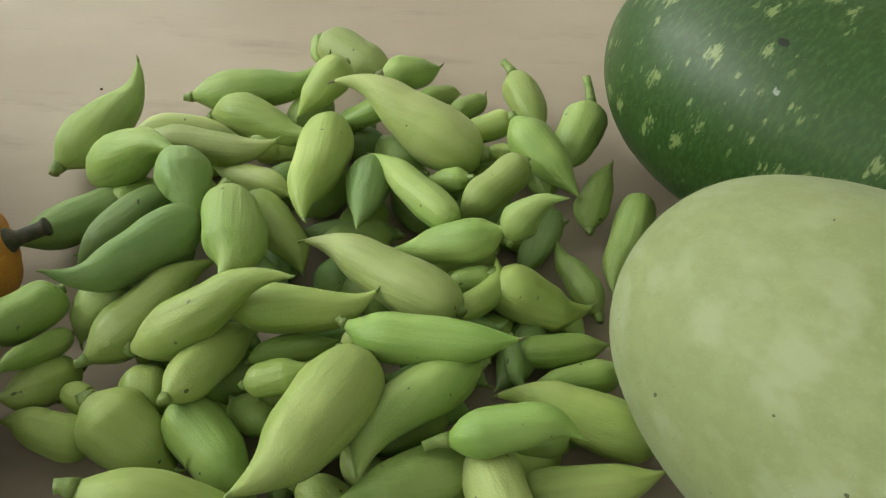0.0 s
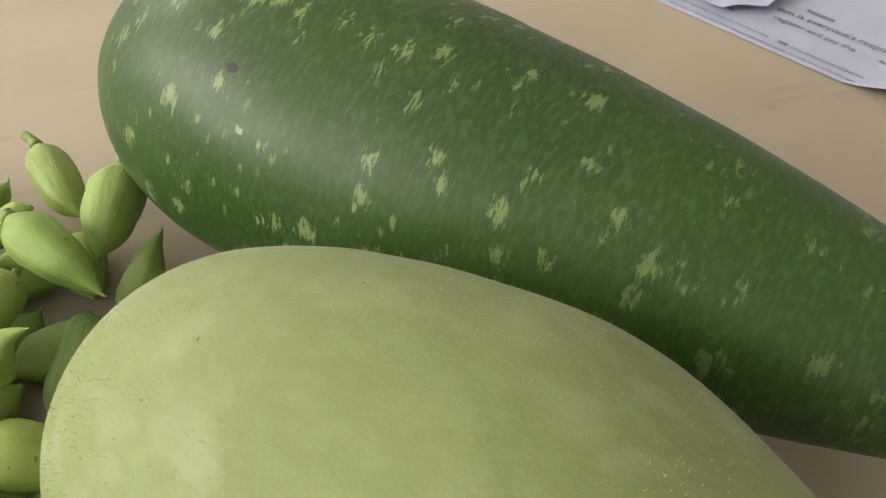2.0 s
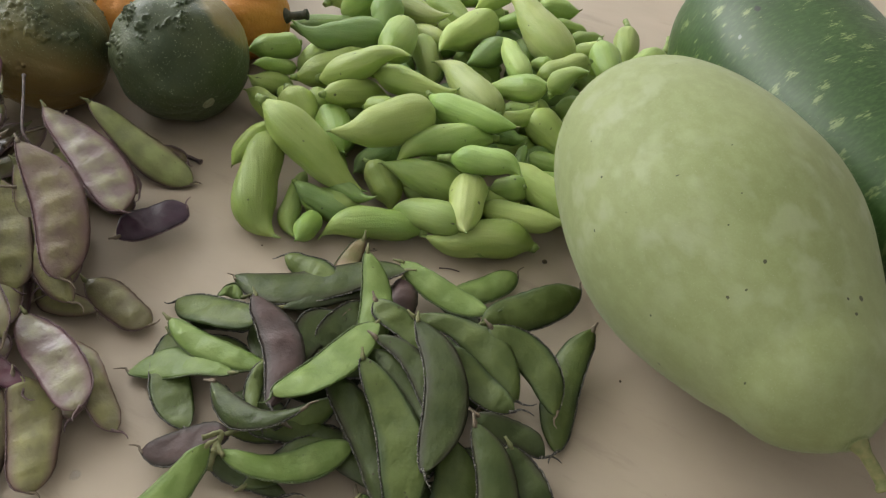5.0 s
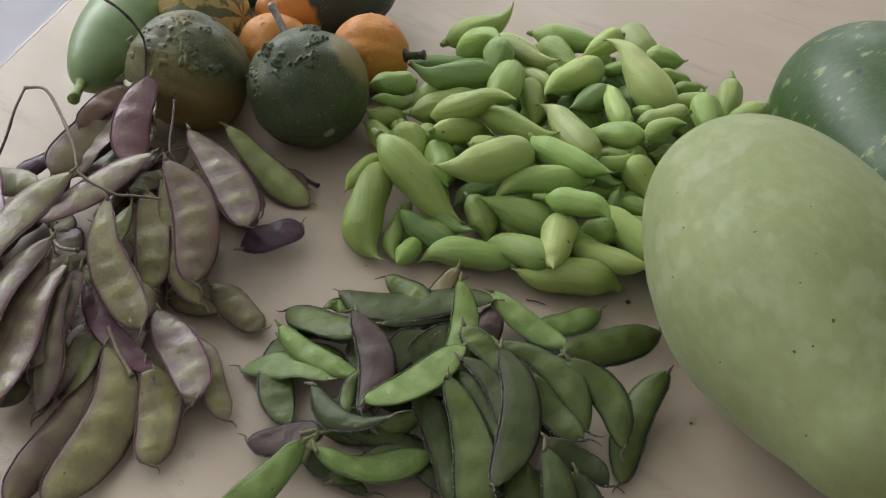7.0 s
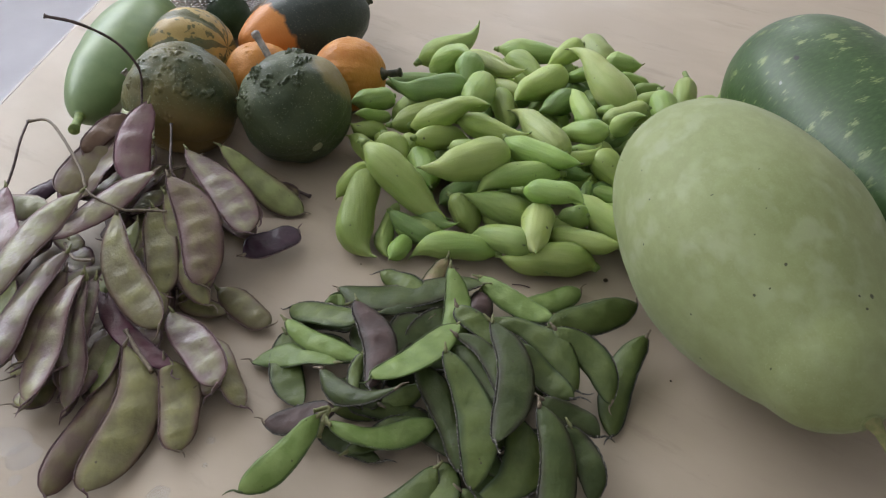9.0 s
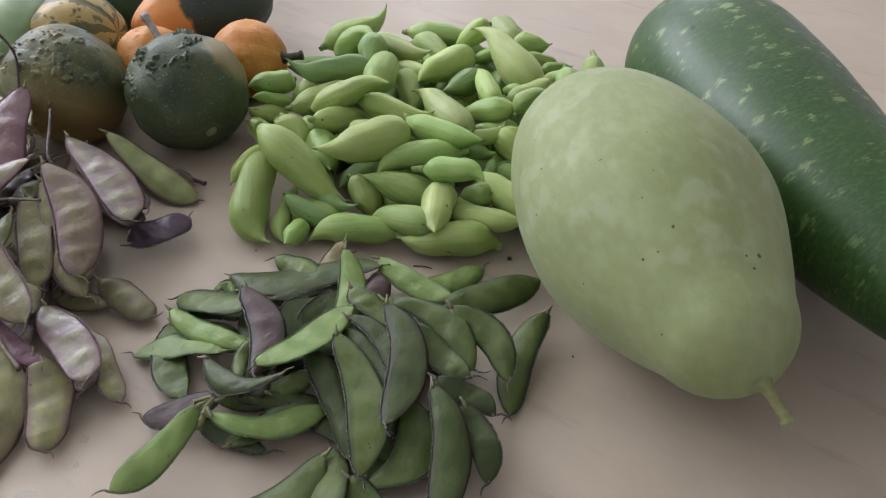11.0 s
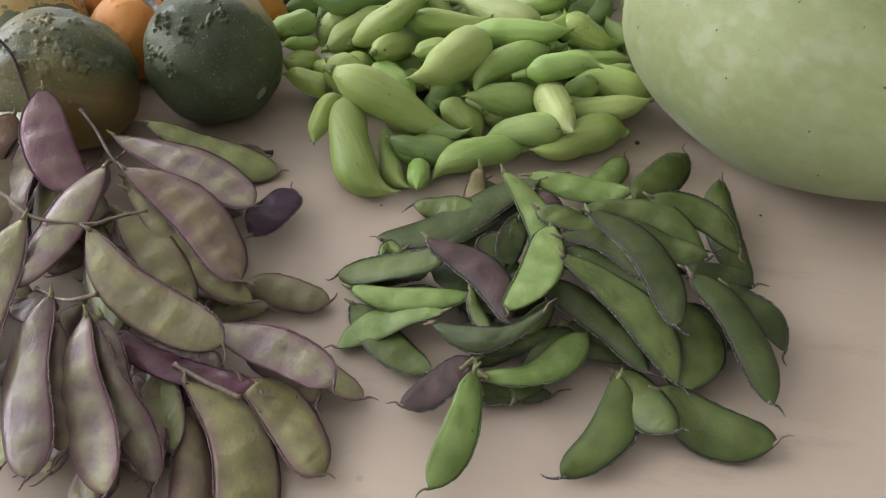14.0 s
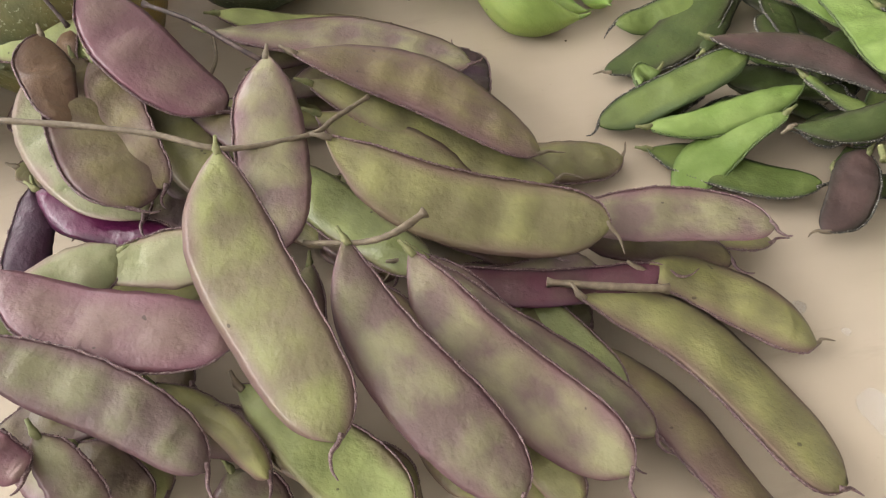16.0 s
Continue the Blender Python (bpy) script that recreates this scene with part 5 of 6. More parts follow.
fruit(0.142, 0.468, 0.016, 22, 0, 0, 0.055, 0.0300, 0.0255, 0.02, 0.02, "g")
fruit(0.095, 0.406, 0.016, 162, 0, 0, 0.057, 0.0300, 0.0255, 0.04, 0.04, "g")
fruit(0.086, 0.370, 0.016, -18, 0, 0, 0.060, 0.0300, 0.0255, 0.05, 0.05, "d")
fruit(0.113, 0.369, 0.016, 37, 0, 0, 0.057, 0.0300, 0.0255, -0.04, -0.04, "g")
fruit(0.152, 0.421, 0.016, -33, 0, 0, 0.059, 0.0300, 0.0255, 0.06, 0.06, "g")
fruit(0.162, 0.426, 0.016, -182, 0, 0, 0.057, 0.0300, 0.0255, 0.04, 0.04, "g")
fruit(-0.030, 0.459, 0.016, -70, 0, 0, 0.061, 0.0300, 0.0255, -0.05, -0.05, "d")
fruit(0.001, 0.468, 0.016, -79, 0, 0, 0.054, 0.0300, 0.0255, -0.00, -0.00, "d")
fruit(-0.051, 0.496, 0.016, -16, 0, 0, 0.054, 0.0300, 0.0255, -0.06, -0.06, "y")
fruit(-0.070, 0.447, 0.016, -160, 0, 0, 0.061, 0.0300, 0.0255, 0.00, 0.00, "g")
fruit(-0.076, 0.466, 0.016, -135, 0, 0, 0.053, 0.0300, 0.0255, -0.01, -0.01, "d")
fruit(-0.057, 0.342, 0.016, 69, 0, 0, 0.057, 0.0300, 0.0255, 0.04, 0.04, "g")
fruit(-0.054, 0.355, 0.016, 19, 0, 0, 0.058, 0.0300, 0.0255, -0.04, -0.04, "g")
fruit(0.014, 0.368, 0.016, 21, 0, 0, 0.062, 0.0295, 0.0251, -0.04, -0.04, "d")
fruit(0.019, 0.355, 0.016, -152, 0, 0, 0.053, 0.0300, 0.0255, 0.05, 0.05, "g")
fruit(0.048, 0.357, 0.016, -144, 0, 0, 0.055, 0.0292, 0.0248, 0.06, 0.06, "y")
fruit(0.048, 0.369, 0.016, -123, 0, 0, 0.054, 0.0295, 0.0251, 0.05, 0.05, "g")
fruit(-0.064, 0.315, 0.016, -35, 0, 0, 0.053, 0.0300, 0.0255, 0.03, 0.03, "y")
fruit(-0.018, 0.325, 0.016, -52, 0, 0, 0.053, 0.0300, 0.0255, -0.05, -0.05, "g")
fruit(0.055, 0.324, 0.016, -108, 0, 0, 0.058, 0.0300, 0.0255, -0.04, -0.04, "d")
fruit(0.042, 0.366, 0.016, -44, 0, 0, 0.060, 0.0300, 0.0255, 0.04, 0.04, "g")
fruit(0.125, 0.333, 0.016, -146, 0, 0, 0.059, 0.0295, 0.0251, -0.06, -0.06, "g")
fruit(0.137, 0.290, 0.016, -172, 0, 0, 0.059, 0.0300, 0.0255, 0.02, 0.02, "g")
fruit(0.124, 0.295, 0.016, 8, 0, 0, 0.052, 0.0300, 0.0255, 0.05, 0.05, "y")
fruit(0.141, 0.277, 0.016, -40, 0, 0, 0.056, 0.0300, 0.0255, -0.03, -0.03, "g")
fruit(0.177, 0.334, 0.016, -1, 0, 0, 0.058, 0.0300, 0.0255, -0.02, -0.02, "d")
fruit(0.186, 0.316, 0.016, -143, 0, 0, 0.056, 0.0300, 0.0255, -0.04, -0.04, "y")
fruit(0.074, 0.231, 0.016, 195, 0, 0, 0.061, 0.0300, 0.0255, 0.04, 0.04, "g")
fruit(-0.007, 0.276, 0.016, -37, 0, 0, 0.053, 0.0300, 0.0255, 0.06, 0.06, "g")
fruit(0.075, 0.467, 0.016, -166, 0, 0, 0.053, 0.0300, 0.0255, 0.06, 0.06, "g")

# green beans
green_bean(0.123, 0.170, 0.044, -57, -12, -4, 0.094, 0.0215, 0.0236, 0.09, 0.09, -1, "bright")
green_bean(0.167, 0.121, 0.037, -101, 5, 9, 0.095, 0.0278, 0.0305, 0.08, 0.12, -1, "bright")
green_bean(0.151, 0.185, 0.026, -150, -8, 2, 0.140, 0.0325, 0.0351, 0.03, 0.09, 1, "dark")
green_bean(0.079, 0.091, 0.039, -43, -1, -1, 0.098, 0.0267, 0.0273, 0.12, 0.15, -1, "plum")
green_bean(0.097, 0.077, 0.037, -177, -20, -0, 0.092, 0.0288, 0.0282, 0.03, 0.04, -1, "mid")
green_bean(0.029, 0.050, 0.019, 2, 4, 14, 0.092, 0.0194, 0.0182, -0.06, -0.05, -1, "bright")
green_bean(0.103, 0.037, 0.023, -157, -13, 3, 0.081, 0.0206, 0.0275, -0.09, -0.12, 1, "bright")
green_bean(0.030, 0.047, 0.005, -37, 4, -1, 0.091, 0.0259, 0.0266, -0.04, -0.05, -1, "mid")
green_bean(0.056, 0.099, 0.014, -151, 0, -20, 0.019, 0.0119, 0.0099, -0.20, -0.22, -1, "bright")
green_bean(0.105, 0.152, 0.018, 176, -8, -25, 0.055, 0.0236, 0.0182, 0.05, 0.07, -1, "mid")
green_bean(0.099, 0.198, 0.022, -83, -21, 4, 0.047, 0.0150, 0.0206, -0.04, -0.02, -1, "tan")
green_bean(0.141, 0.190, 0.026, -6, 1, 31, 0.085, 0.0196, 0.0201, -0.04, -0.04, -1, "bright")
green_bean(0.189, 0.189, 0.014, 62, -5, 12, 0.064, 0.0233, 0.0225, -0.02, -0.00, -1, "bright")
green_bean(0.227, 0.167, 0.030, 66, -11, 22, 0.103, 0.0301, 0.0290, -0.01, -0.01, -1, "mid")
green_bean(0.296, 0.219, 0.018, -79, -7, 2, 0.105, 0.0254, 0.0258, -0.09, -0.09, 1, "mid")
green_bean(0.186, 0.138, 0.040, -9, -7, 16, 0.096, 0.0197, 0.0285, 0.16, 0.16, -1, "mid")
green_bean(0.193, 0.133, 0.046, -55, -3, -1, 0.116, 0.0263, 0.0290, 0.14, 0.14, -1, "dark")
green_bean(0.179, 0.086, 0.044, -45, -9, 1, 0.119, 0.0252, 0.0303, 0.10, 0.12, -1, "mid")
green_bean(0.163, 0.067, 0.035, -33, -9, 8, 0.099, 0.0242, 0.0196, 0.08, 0.08, -1, "dark")
green_bean(0.098, 0.024, 0.025, 5, 17, 14, 0.080, 0.0192, 0.0145, -0.18, -0.18, -1, "dark")
green_bean(0.119, 0.007, 0.007, 42, 12, 42, 0.082, 0.0143, 0.0201, -0.11, -0.08, -1, "mid")
green_bean(0.139, -0.014, 0.025, 40, -6, -2, 0.085, 0.0189, 0.0262, -0.13, -0.10, -1, "bright")
green_bean(0.124, -0.014, 0.007, 6, 0, 14, 0.062, 0.0157, 0.0116, -0.02, -0.01, -1, "dark")
green_bean(0.132, 0.002, 0.019, -139, -9, -4, 0.058, 0.0236, 0.0224, 0.00, 0.04, 1, "plum")
green_bean(0.135, -0.017, 0.035, -100, -16, -21, 0.078, 0.0201, 0.0244, 0.04, 0.04, 1, "bright")
green_bean(0.223, 0.017, 0.008, -49, 12, 16, 0.062, 0.0260, 0.0282, 0.03, -0.00, -1, "mid")
green_bean(0.227, 0.009, 0.016, -111, -6, -5, 0.080, 0.0284, 0.0257, 0.14, 0.10, 1, "mid")
green_bean(0.252, 0.003, 0.016, -16, -5, 20, 0.076, 0.0342, 0.0315, -0.10, -0.10, -1, "mid")
green_bean(0.268, 0.084, 0.042, -55, -15, 0, 0.099, 0.0242, 0.0272, 0.12, 0.11, -1, "dark")
green_bean(0.255, 0.076, 0.026, -80, -10, -9, 0.073, 0.0351, 0.0295, 0.22, 0.22, 1, "mid")
green_bean(0.293, 0.088, 0.032, -42, -18, 6, 0.058, 0.0230, 0.0203, 0.03, 0.07, 1, "dark")
green_bean(0.265, 0.092, 0.039, 6, -16, 20, 0.051, 0.0175, 0.0175, 0.01, 0.08, -1, "dark")
green_bean(0.218, 0.127, 0.037, -12, -6, 16, 0.066, 0.0220, 0.0217, -0.01, -0.02, -1, "mid")
green_bean(0.238, 0.158, 0.044, -21, -16, 15, 0.076, 0.0270, 0.0239, 0.11, 0.11, 1, "mid")
green_bean(0.154, 0.136, 0.039, -23, -6, 11, 0.063, 0.0206, 0.0205, 0.06, 0.16, -1, "mid")
green_bean(0.150, 0.179, 0.021, -64, -4, -6, 0.047, 0.0222, 0.0219, 0.07, 0.06, -1, "plum")
green_bean(0.175, 0.106, 0.042, -23, -3, 11, 0.072, 0.0152, 0.0172, 0.15, 0.13, -1, "dark")
green_bean(0.173, 0.097, 0.035, -28, -2, 8, 0.088, 0.0214, 0.0190, 0.15, 0.16, -1, "dark")
green_bean(0.136, 0.121, 0.025, -93, -4, -19, 0.053, 0.0287, 0.0236, -0.11, -0.10, -1, "dark")
green_bean(0.141, 0.138, 0.025, -94, -4, -19, 0.051, 0.0203, 0.0201, 0.00, 0.00, -1, "dark")
green_bean(0.119, 0.053, 0.032, -56, -4, -8, 0.049, 0.0124, 0.0102, -0.06, -0.07, -1, "mid")
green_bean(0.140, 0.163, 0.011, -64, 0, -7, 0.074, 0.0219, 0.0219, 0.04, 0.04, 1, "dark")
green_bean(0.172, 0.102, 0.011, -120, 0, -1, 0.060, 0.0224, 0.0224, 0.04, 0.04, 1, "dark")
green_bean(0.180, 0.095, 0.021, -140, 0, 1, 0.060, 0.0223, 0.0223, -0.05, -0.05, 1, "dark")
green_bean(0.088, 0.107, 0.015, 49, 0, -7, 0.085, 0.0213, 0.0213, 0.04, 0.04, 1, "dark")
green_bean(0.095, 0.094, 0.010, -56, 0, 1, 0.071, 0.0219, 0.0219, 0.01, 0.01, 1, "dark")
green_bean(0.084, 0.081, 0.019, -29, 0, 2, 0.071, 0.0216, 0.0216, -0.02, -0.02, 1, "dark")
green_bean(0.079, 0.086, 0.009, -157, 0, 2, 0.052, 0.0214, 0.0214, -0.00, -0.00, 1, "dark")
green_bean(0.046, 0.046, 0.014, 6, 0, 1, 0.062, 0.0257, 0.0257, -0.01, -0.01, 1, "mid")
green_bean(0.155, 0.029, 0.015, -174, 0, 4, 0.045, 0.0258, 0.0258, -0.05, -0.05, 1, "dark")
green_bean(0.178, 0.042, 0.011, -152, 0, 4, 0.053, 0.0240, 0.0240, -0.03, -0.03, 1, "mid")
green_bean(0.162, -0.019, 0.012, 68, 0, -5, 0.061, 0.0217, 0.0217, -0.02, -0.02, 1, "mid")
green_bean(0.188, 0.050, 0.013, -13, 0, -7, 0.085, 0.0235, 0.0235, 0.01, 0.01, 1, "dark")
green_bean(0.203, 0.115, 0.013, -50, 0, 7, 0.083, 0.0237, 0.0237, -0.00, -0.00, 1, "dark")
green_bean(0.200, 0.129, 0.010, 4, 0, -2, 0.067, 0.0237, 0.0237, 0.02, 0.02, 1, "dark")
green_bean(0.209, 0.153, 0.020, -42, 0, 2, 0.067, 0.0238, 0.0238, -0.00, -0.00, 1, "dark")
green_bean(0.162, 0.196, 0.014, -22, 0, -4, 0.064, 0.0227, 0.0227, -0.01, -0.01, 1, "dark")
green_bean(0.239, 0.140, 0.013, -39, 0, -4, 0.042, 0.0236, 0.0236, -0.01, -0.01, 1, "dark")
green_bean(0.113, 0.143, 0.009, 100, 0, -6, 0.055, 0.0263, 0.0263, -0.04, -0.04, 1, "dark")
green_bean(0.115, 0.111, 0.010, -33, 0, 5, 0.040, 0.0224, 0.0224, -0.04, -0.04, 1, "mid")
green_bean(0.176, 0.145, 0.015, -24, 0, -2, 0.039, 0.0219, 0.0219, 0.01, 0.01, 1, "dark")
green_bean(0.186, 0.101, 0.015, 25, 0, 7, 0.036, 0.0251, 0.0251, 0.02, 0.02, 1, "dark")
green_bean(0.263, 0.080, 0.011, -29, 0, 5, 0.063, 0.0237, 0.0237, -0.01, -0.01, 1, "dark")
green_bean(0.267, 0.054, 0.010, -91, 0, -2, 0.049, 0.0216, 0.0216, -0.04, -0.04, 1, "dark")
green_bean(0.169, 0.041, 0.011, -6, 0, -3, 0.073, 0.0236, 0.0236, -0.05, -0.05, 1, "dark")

# purple beans
purple_bean(-0.143, 0.019, 0.081, -25, -15, 24, 0.132, 0.0303, 0.0336, -0.11, -0.09, 1, "olive")
purple_bean(-0.189, 0.016, 0.087, -77, -11, 1, 0.137, 0.0350, 0.0330, -0.07, -0.05, 1, "pink")
purple_bean(-0.164, 0.080, 0.084, -95, -6, -5, 0.117, 0.0297, 0.0289, 0.01, 0.04, -1, "violet")
purple_bean(-0.246, 0.141, 0.104, -52, -24, -2, 0.099, 0.0340, 0.0352, -0.07, -0.06, -1, "mauve")
purple_bean(-0.143, -0.034, 0.072, -69, -12, 8, 0.122, 0.0263, 0.0311, -0.09, -0.06, 1, "violet")
purple_bean(-0.118, -0.039, 0.063, -59, -13, 13, 0.122, 0.0263, 0.0302, -0.08, -0.06, 1, "violet")
purple_bean(-0.113, -0.040, 0.060, -48, -18, 16, 0.118, 0.0141, 0.0213, -0.03, -0.02, 1, "violet")
purple_bean(-0.121, -0.024, 0.039, -12, -7, 3, 0.123, 0.0169, 0.0189, -0.11, -0.09, 1, "magenta")
purple_bean(-0.048, -0.009, 0.032, -20, 2, 1, 0.104, 0.0286, 0.0291, 0.00, 0.02, 1, "violet")
purple_bean(-0.027, -0.006, 0.014, -17, -4, 3, 0.094, 0.0233, 0.0192, 0.06, 0.04, -1, "olive")
purple_bean(-0.015, -0.046, 0.026, -34, -12, -6, 0.085, 0.0307, 0.0297, 0.11, 0.08, -1, "olive")
purple_bean(-0.048, -0.058, 0.033, -52, -10, -15, 0.127, 0.0338, 0.0393, 0.17, 0.14, -1, "olive")
purple_bean(-0.052, -0.068, 0.018, -62, -5, -18, 0.122, 0.0227, 0.0258, 0.05, 0.02, -1, "bronze")
purple_bean(-0.053, 0.043, 0.016, 0, -7, 12, 0.067, 0.0262, 0.0239, 0.03, 0.01, -1, "olive")
purple_bean(-0.152, 0.084, 0.081, -29, -17, -2, 0.132, 0.0353, 0.0361, 0.11, 0.10, -1, "bronze")
purple_bean(-0.147, 0.073, 0.070, -26, -19, 12, 0.133, 0.0242, 0.0231, -0.00, -0.03, -1, "olive")
purple_bean(-0.194, 0.178, 0.050, 2, -22, 25, 0.122, 0.0226, 0.0301, -0.01, -0.02, -1, "lime")
purple_bean(-0.197, 0.139, 0.065, -18, -7, -3, 0.146, 0.0307, 0.0377, 0.05, 0.07, -1, "violet")
purple_bean(-0.064, 0.086, 0.022, 78, -5, 14, 0.064, 0.0300, 0.0280, 0.04, 0.03, -1, "ink")
purple_bean(-0.146, 0.056, 0.064, -37, -21, 7, 0.096, 0.0286, 0.0295, 0.04, 0.05, -1, "olive")
purple_bean(-0.087, 0.031, 0.018, -0, -9, 18, 0.059, 0.0213, 0.0184, -0.21, -0.17, 1, "olive")
purple_bean(-0.164, 0.046, 0.044, -55, -3, 14, 0.097, 0.0252, 0.0215, -0.03, -0.02, -1, "lime")
purple_bean(-0.282, 0.144, 0.060, -68, -3, 1, 0.136, 0.0336, 0.0341, -0.11, -0.11, 1, "pale")
purple_bean(-0.262, 0.160, 0.077, -79, -8, -4, 0.095, 0.0123, 0.0125, -0.11, -0.14, 1, "rust")
purple_bean(-0.250, 0.111, 0.077, -70, -11, 2, 0.091, 0.0226, 0.0181, -0.01, -0.02, 1, "bronze")
purple_bean(-0.232, 0.123, 0.063, -68, -8, 5, 0.105, 0.0324, 0.0285, -0.03, -0.05, 1, "olive")
purple_bean(-0.219, 0.112, 0.063, -57, -2, 12, 0.087, 0.0166, 0.0155, -0.02, -0.04, 1, "bronze")
purple_bean(-0.230, 0.125, 0.074, 163, -2, -28, 0.089, 0.0230, 0.0200, -0.01, -0.01, 1, "lime")
purple_bean(-0.287, 0.060, 0.046, -89, -5, -13, 0.061, 0.0181, 0.0194, 0.03, 0.01, -1, "ink")
purple_bean(-0.284, 0.055, 0.049, -35, -4, 15, 0.081, 0.0194, 0.0156, -0.08, -0.06, 1, "magenta_dark")
purple_bean(-0.188, -0.012, 0.051, 173, -2, -22, 0.086, 0.0271, 0.0162, 0.00, 0.01, -1, "pale")
purple_bean(-0.287, -0.010, 0.067, -29, -6, 12, 0.108, 0.0288, 0.0309, -0.08, -0.04, -1, "mauve")
purple_bean(-0.292, -0.042, 0.067, -38, -11, 7, 0.109, 0.0251, 0.0235, 0.01, 0.03, 1, "violet")
purple_bean(-0.229, -0.065, 0.044, -47, -13, 5, 0.061, 0.0110, 0.0121, 0.08, 0.06, 1, "olive")
purple_bean(-0.197, -0.068, 0.035, -50, -9, 7, 0.089, 0.0227, 0.0305, -0.00, -0.00, 1, "lime")
purple_bean(-0.291, -0.080, 0.056, -39, -8, 3, 0.027, 0.0163, 0.0144, -0.02, -0.03, 1, "mauve")
purple_bean(-0.270, -0.079, 0.049, -61, -17, -4, 0.047, 0.0160, 0.0166, 0.00, -0.00, 1, "violet")
purple_bean(-0.263, -0.077, 0.032, -50, -9, 1, 0.043, 0.0173, 0.0156, 0.02, 0.04, 1, "bronze")
purple_bean(-0.087, -0.036, 0.025, -54, -6, 16, 0.080, 0.0201, 0.0173, 0.03, 0.03, 1, "lime")
purple_bean(-0.096, -0.097, 0.025, -63, -10, 11, 0.050, 0.0159, 0.0174, -0.00, -0.02, 1, "olive")
purple_bean(-0.262, 0.121, 0.074, -74, -5, -25, 0.112, 0.0399, 0.0409, -0.00, -0.00, -1, "bronze")
purple_bean(-0.274, 0.129, 0.084, -78, -6, -27, 0.069, 0.0255, 0.0212, -0.02, -0.01, -1, "rust")
purple_bean(-0.239, 0.002, 0.053, -153, -3, -23, 0.068, 0.0287, 0.0259, -0.01, -0.02, 1, "pale")
purple_bean(-0.138, -0.044, 0.060, -61, -13, -20, 0.092, 0.0195, 0.0211, -0.03, -0.02, 1, "bronze")
purple_bean(-0.115, -0.032, 0.053, -57, -11, -18, 0.091, 0.0196, 0.0195, -0.01, 0.00, 1, "violet")
purple_bean(-0.086, -0.076, 0.032, -50, -21, -15, 0.065, 0.0098, 0.0081, 0.03, 0.04, 1, "bronze")
purple_bean(-0.070, -0.049, 0.025, -70, -8, -20, 0.053, 0.0262, 0.0231, -0.01, -0.01, 1, "olive")
purple_bean(-0.362, 0.151, 0.046, 52, -3, 33, 0.036, 0.0165, 0.0179, 0.19, 0.21, -1, "pale")
purple_bean(-0.115, 0.030, 0.015, -43, 0, -7, 0.085, 0.0219, 0.0219, 0.00, 0.00, 1, "bronze")
purple_bean(-0.116, 0.028, 0.030, -40, 0, -7, 0.085, 0.0213, 0.0213, -0.01, -0.01, 1, "olive")
purple_bean(-0.163, 0.002, 0.018, -107, 0, -7, 0.085, 0.0215, 0.0215, 0.01, 0.01, 1, "violet")
purple_bean(-0.196, 0.082, 0.017, -57, 0, -3, 0.085, 0.0213, 0.0213, -0.04, -0.04, 1, "olive")
purple_bean(-0.233, 0.154, 0.021, -73, 0, 1, 0.085, 0.0216, 0.0216, 0.01, 0.01, 1, "bronze")
purple_bean(-0.129, -0.045, 0.015, -79, 0, 3, 0.085, 0.0225, 0.0225, -0.03, -0.03, 1, "olive")
purple_bean(-0.139, -0.049, 0.029, -64, 0, 4, 0.085, 0.0242, 0.0242, -0.03, -0.03, 1, "bronze")
purple_bean(-0.127, -0.071, 0.014, -28, 0, -5, 0.085, 0.0217, 0.0217, -0.02, -0.02, 1, "violet")
purple_bean(-0.125, -0.069, 0.027, -31, 0, 4, 0.085, 0.0235, 0.0235, 0.01, 0.01, 1, "bronze")
purple_bean(-0.106, -0.067, 0.010, -27, 0, 2, 0.078, 0.0229, 0.0229, 0.01, 0.01, 1, "bronze")
purple_bean(-0.093, -0.053, 0.020, -56, 0, -0, 0.078, 0.0260, 0.0260, 0.02, 0.02, 1, "bronze")
purple_bean(-0.092, -0.014, 0.012, -43, 0, -3, 0.069, 0.0252, 0.0252, -0.01, -0.01, 1, "violet")
purple_bean(-0.102, -0.037, 0.024, -1, 0, -2, 0.069, 0.0211, 0.0211, 0.01, 0.01, 1, "violet")
purple_bean(-0.156, 0.023, 0.011, -45, 0, -6, 0.047, 0.0223, 0.0223, -0.03, -0.03, 1, "bronze")
purple_bean(-0.153, 0.025, 0.021, -53, 0, -5, 0.047, 0.0262, 0.0262, -0.01, -0.01, 1, "bronze")
purple_bean(-0.226, 0.122, 0.014, -86, 0, 6, 0.071, 0.0218, 0.0218, -0.03, -0.03, 1, "violet")
purple_bean(-0.232, 0.121, 0.027, -76, 0, 7, 0.071, 0.0232, 0.0232, -0.04, -0.04, 1, "violet")
purple_bean(-0.205, 0.102, 0.015, -74, 0, -8, 0.041, 0.0224, 0.0224, 0.04, 0.04, 1, "olive")
purple_bean(-0.205, 0.102, 0.030, -73, 0, -1, 0.041, 0.0227, 0.0227, -0.02, -0.02, 1, "olive")
purple_bean(-0.217, 0.063, 0.015, -65, 0, -1, 0.040, 0.0267, 0.0267, 0.04, 0.04, 1, "bronze")
purple_bean(-0.269, 0.092, 0.018, -38, 0, -2, 0.082, 0.0251, 0.0251, -0.01, -0.01, 1, "violet")
purple_bean(-0.247, 0.143, 0.021, -105, 0, -6, 0.070, 0.0230, 0.0230, 0.01, 0.01, 1, "bronze")
purple_bean(-0.271, 0.128, 0.014, -77, 0, 2, 0.085, 0.0248, 0.0248, -0.00, -0.00, 1, "bronze")
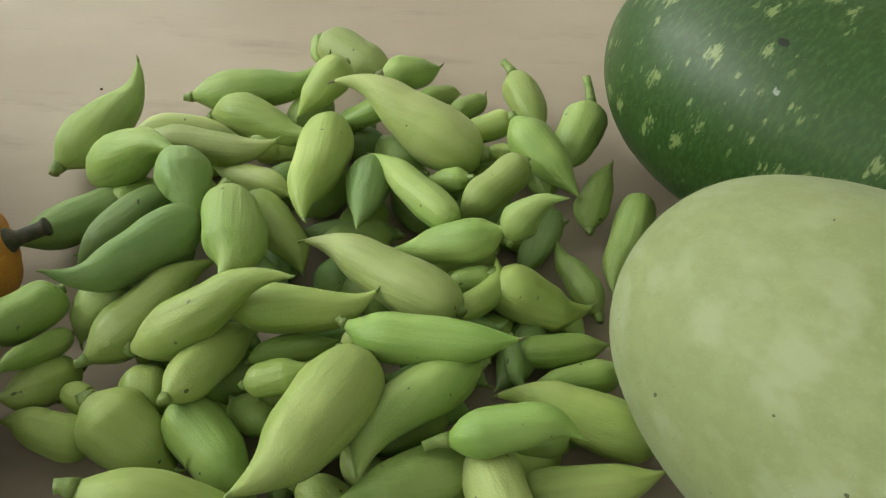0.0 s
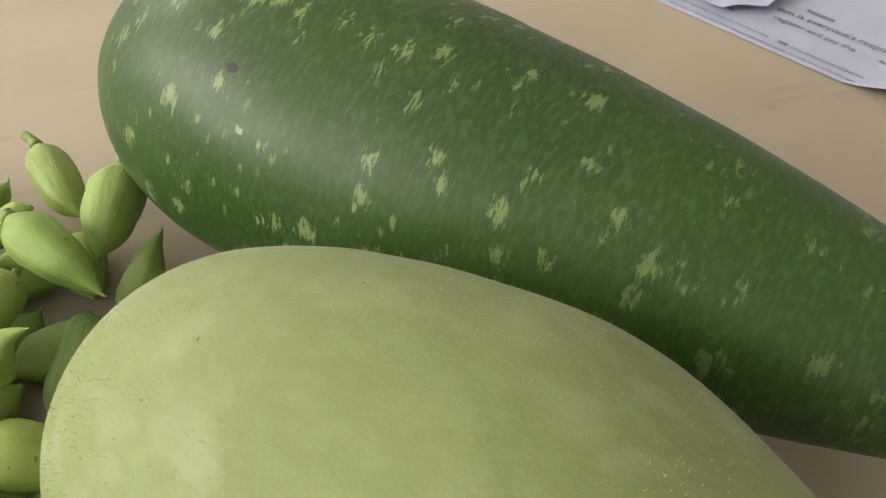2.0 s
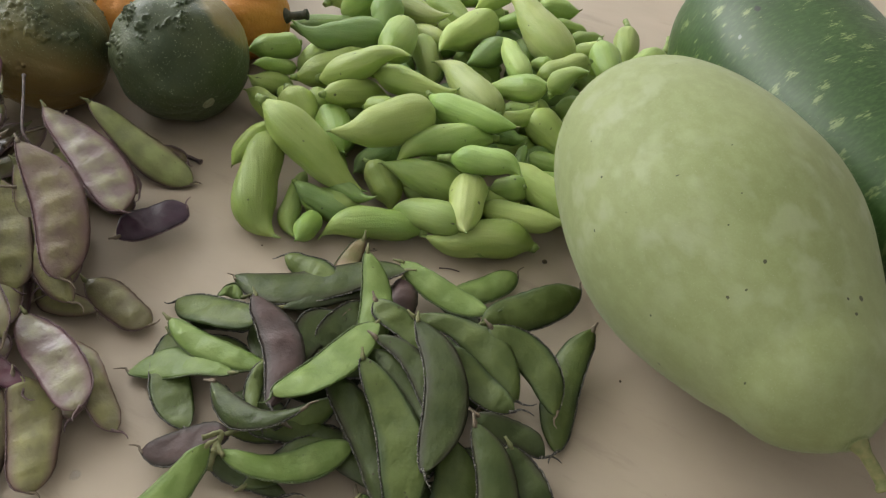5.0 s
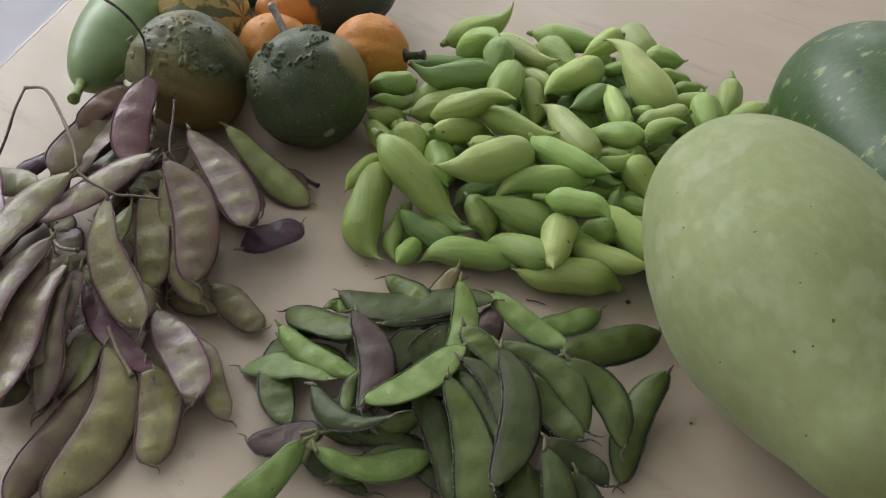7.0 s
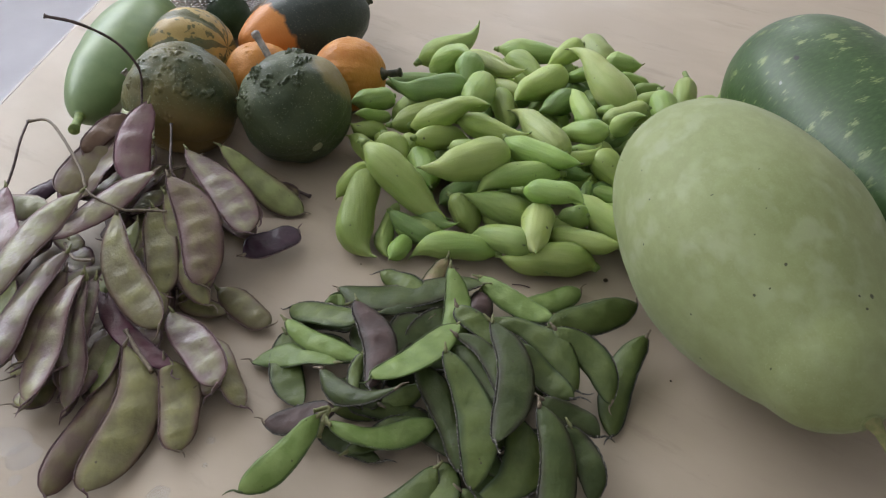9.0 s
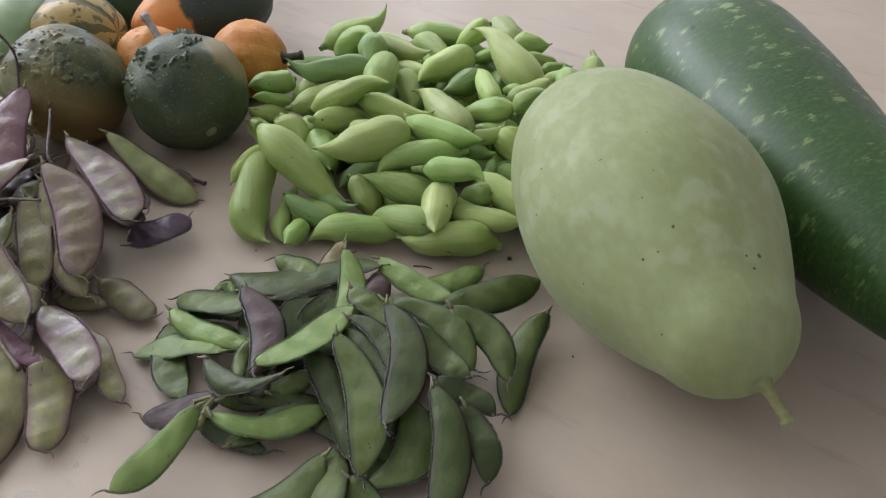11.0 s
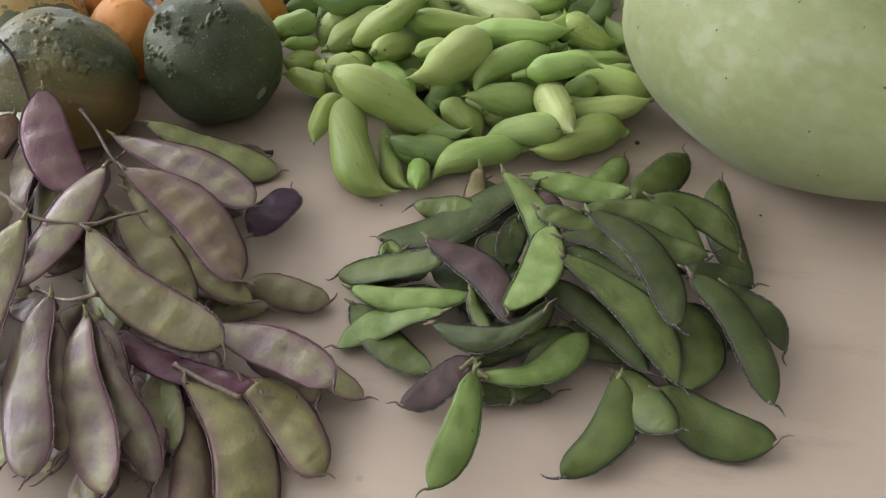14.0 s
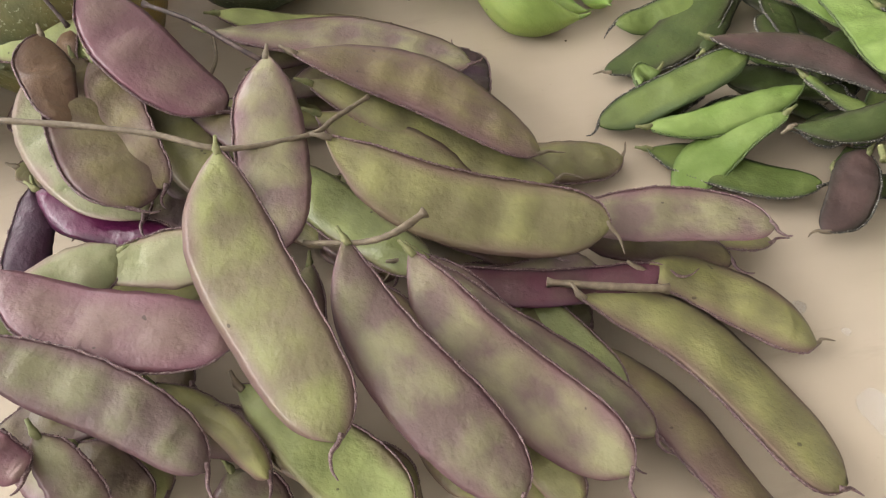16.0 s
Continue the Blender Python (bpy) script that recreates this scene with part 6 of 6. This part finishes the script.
purple_bean(-0.258, 0.129, 0.028, -95, 0, -0, 0.085, 0.0239, 0.0239, -0.02, -0.02, 1, "violet")
purple_bean(-0.272, 0.127, 0.021, 147, 0, -0, 0.057, 0.0255, 0.0255, 0.02, 0.02, 1, "bronze")
purple_bean(-0.211, 0.004, 0.011, -191, 0, 5, 0.058, 0.0223, 0.0223, 0.04, 0.04, 1, "olive")
purple_bean(-0.270, 0.005, 0.015, -63, 0, -5, 0.085, 0.0227, 0.0227, 0.01, 0.01, 1, "bronze")
purple_bean(-0.282, -0.005, 0.029, -41, 0, 7, 0.085, 0.0259, 0.0259, -0.02, -0.02, 1, "bronze")
purple_bean(-0.280, -0.029, 0.014, -56, 0, -3, 0.085, 0.0224, 0.0224, -0.00, -0.00, 1, "olive")
purple_bean(-0.299, -0.062, 0.028, -2, 0, -0, 0.085, 0.0247, 0.0247, 0.02, 0.02, 1, "bronze")
purple_bean(-0.238, -0.066, 0.016, -25, 0, 7, 0.053, 0.0215, 0.0215, 0.03, 0.03, 1, "bronze")
purple_bean(-0.193, -0.085, 0.013, -31, 0, -1, 0.069, 0.0239, 0.0239, 0.02, 0.02, 1, "olive")
purple_bean(-0.207, -0.092, 0.011, -73, 0, -1, 0.039, 0.0267, 0.0267, 0.03, 0.03, 1, "violet")
purple_bean(-0.276, -0.055, 0.011, -79, 0, -8, 0.061, 0.0220, 0.0220, 0.01, 0.01, 1, "olive")
purple_bean(-0.289, -0.061, 0.023, -52, 0, 3, 0.061, 0.0249, 0.0249, -0.02, -0.02, 1, "violet")
purple_bean(-0.076, -0.058, 0.013, -50, 0, 5, 0.036, 0.0218, 0.0218, 0.03, 0.03, 1, "bronze")
purple_bean(-0.086, -0.105, 0.011, -89, 0, -1, 0.038, 0.0255, 0.0255, 0.04, 0.04, 1, "olive")
purple_bean(-0.124, -0.044, 0.011, -19, 0, -5, 0.042, 0.0223, 0.0223, 0.00, 0.00, 1, "bronze")
purple_bean(-0.189, 0.057, 0.013, -19, 0, 5, 0.045, 0.0230, 0.0230, -0.05, -0.05, 1, "violet")
purple_bean(-0.226, 0.000, 0.010, -22, 0, 5, 0.043, 0.0264, 0.0264, 0.05, 0.05, 1, "violet")
purple_bean(-0.270, 0.002, 0.010, -56, 0, 6, 0.046, 0.0219, 0.0219, 0.03, 0.03, 1, "bronze")
purple_bean(-0.318, 0.120, 0.010, -30, 0, -5, 0.048, 0.0257, 0.0257, -0.00, -0.00, 1, "olive")
purple_bean(-0.179, 0.170, 0.013, 18, 0, 3, 0.085, 0.0243, 0.0243, 0.00, 0.00, 1, "bronze")
purple_bean(-0.170, 0.135, 0.013, -12, 0, -4, 0.085, 0.0257, 0.0257, -0.03, -0.03, 1, "bronze")
purple_bean(-0.171, 0.120, 0.026, 8, 0, 4, 0.085, 0.0240, 0.0240, 0.05, 0.05, 1, "bronze")
purple_bean(-0.208, 0.143, 0.013, -25, 0, 3, 0.085, 0.0247, 0.0247, -0.01, -0.01, 1, "olive")
purple_bean(-0.132, 0.072, 0.018, -30, 0, 3, 0.085, 0.0239, 0.0239, 0.05, 0.05, 1, "olive")
purple_bean(-0.113, 0.089, 0.012, -59, 0, 3, 0.085, 0.0237, 0.0237, -0.01, -0.01, 1, "bronze")
purple_bean(-0.117, 0.086, 0.024, -53, 0, 6, 0.085, 0.0228, 0.0228, -0.04, -0.04, 1, "bronze")
purple_bean(-0.143, 0.063, 0.011, -22, 0, -4, 0.079, 0.0250, 0.0250, -0.04, -0.04, 1, "olive")
purple_bean(-0.137, 0.073, 0.022, -40, 0, -2, 0.079, 0.0255, 0.0255, -0.00, -0.00, 1, "bronze")
purple_bean(-0.178, 0.023, 0.017, 11, 0, 3, 0.061, 0.0260, 0.0260, 0.06, 0.06, 1, "olive")
purple_bean(-0.030, -0.013, 0.013, -25, 0, -3, 0.072, 0.0235, 0.0235, 0.03, 0.03, 1, "bronze")
purple_bean(-0.064, -0.051, 0.009, -93, 0, 3, 0.043, 0.0243, 0.0243, -0.01, -0.01, 1, "violet")

# ---- true size: everything that stands on the floor or table, seen from the middle of the table top ----
for ob in [o for o in scene.objects if o.parent is None and o.type in ("MESH", "EMPTY") and o.get("kind", "") != "structure"]:
    ob.matrix_world = Matrix.Scale(SIZE, 4) @ ob.matrix_world
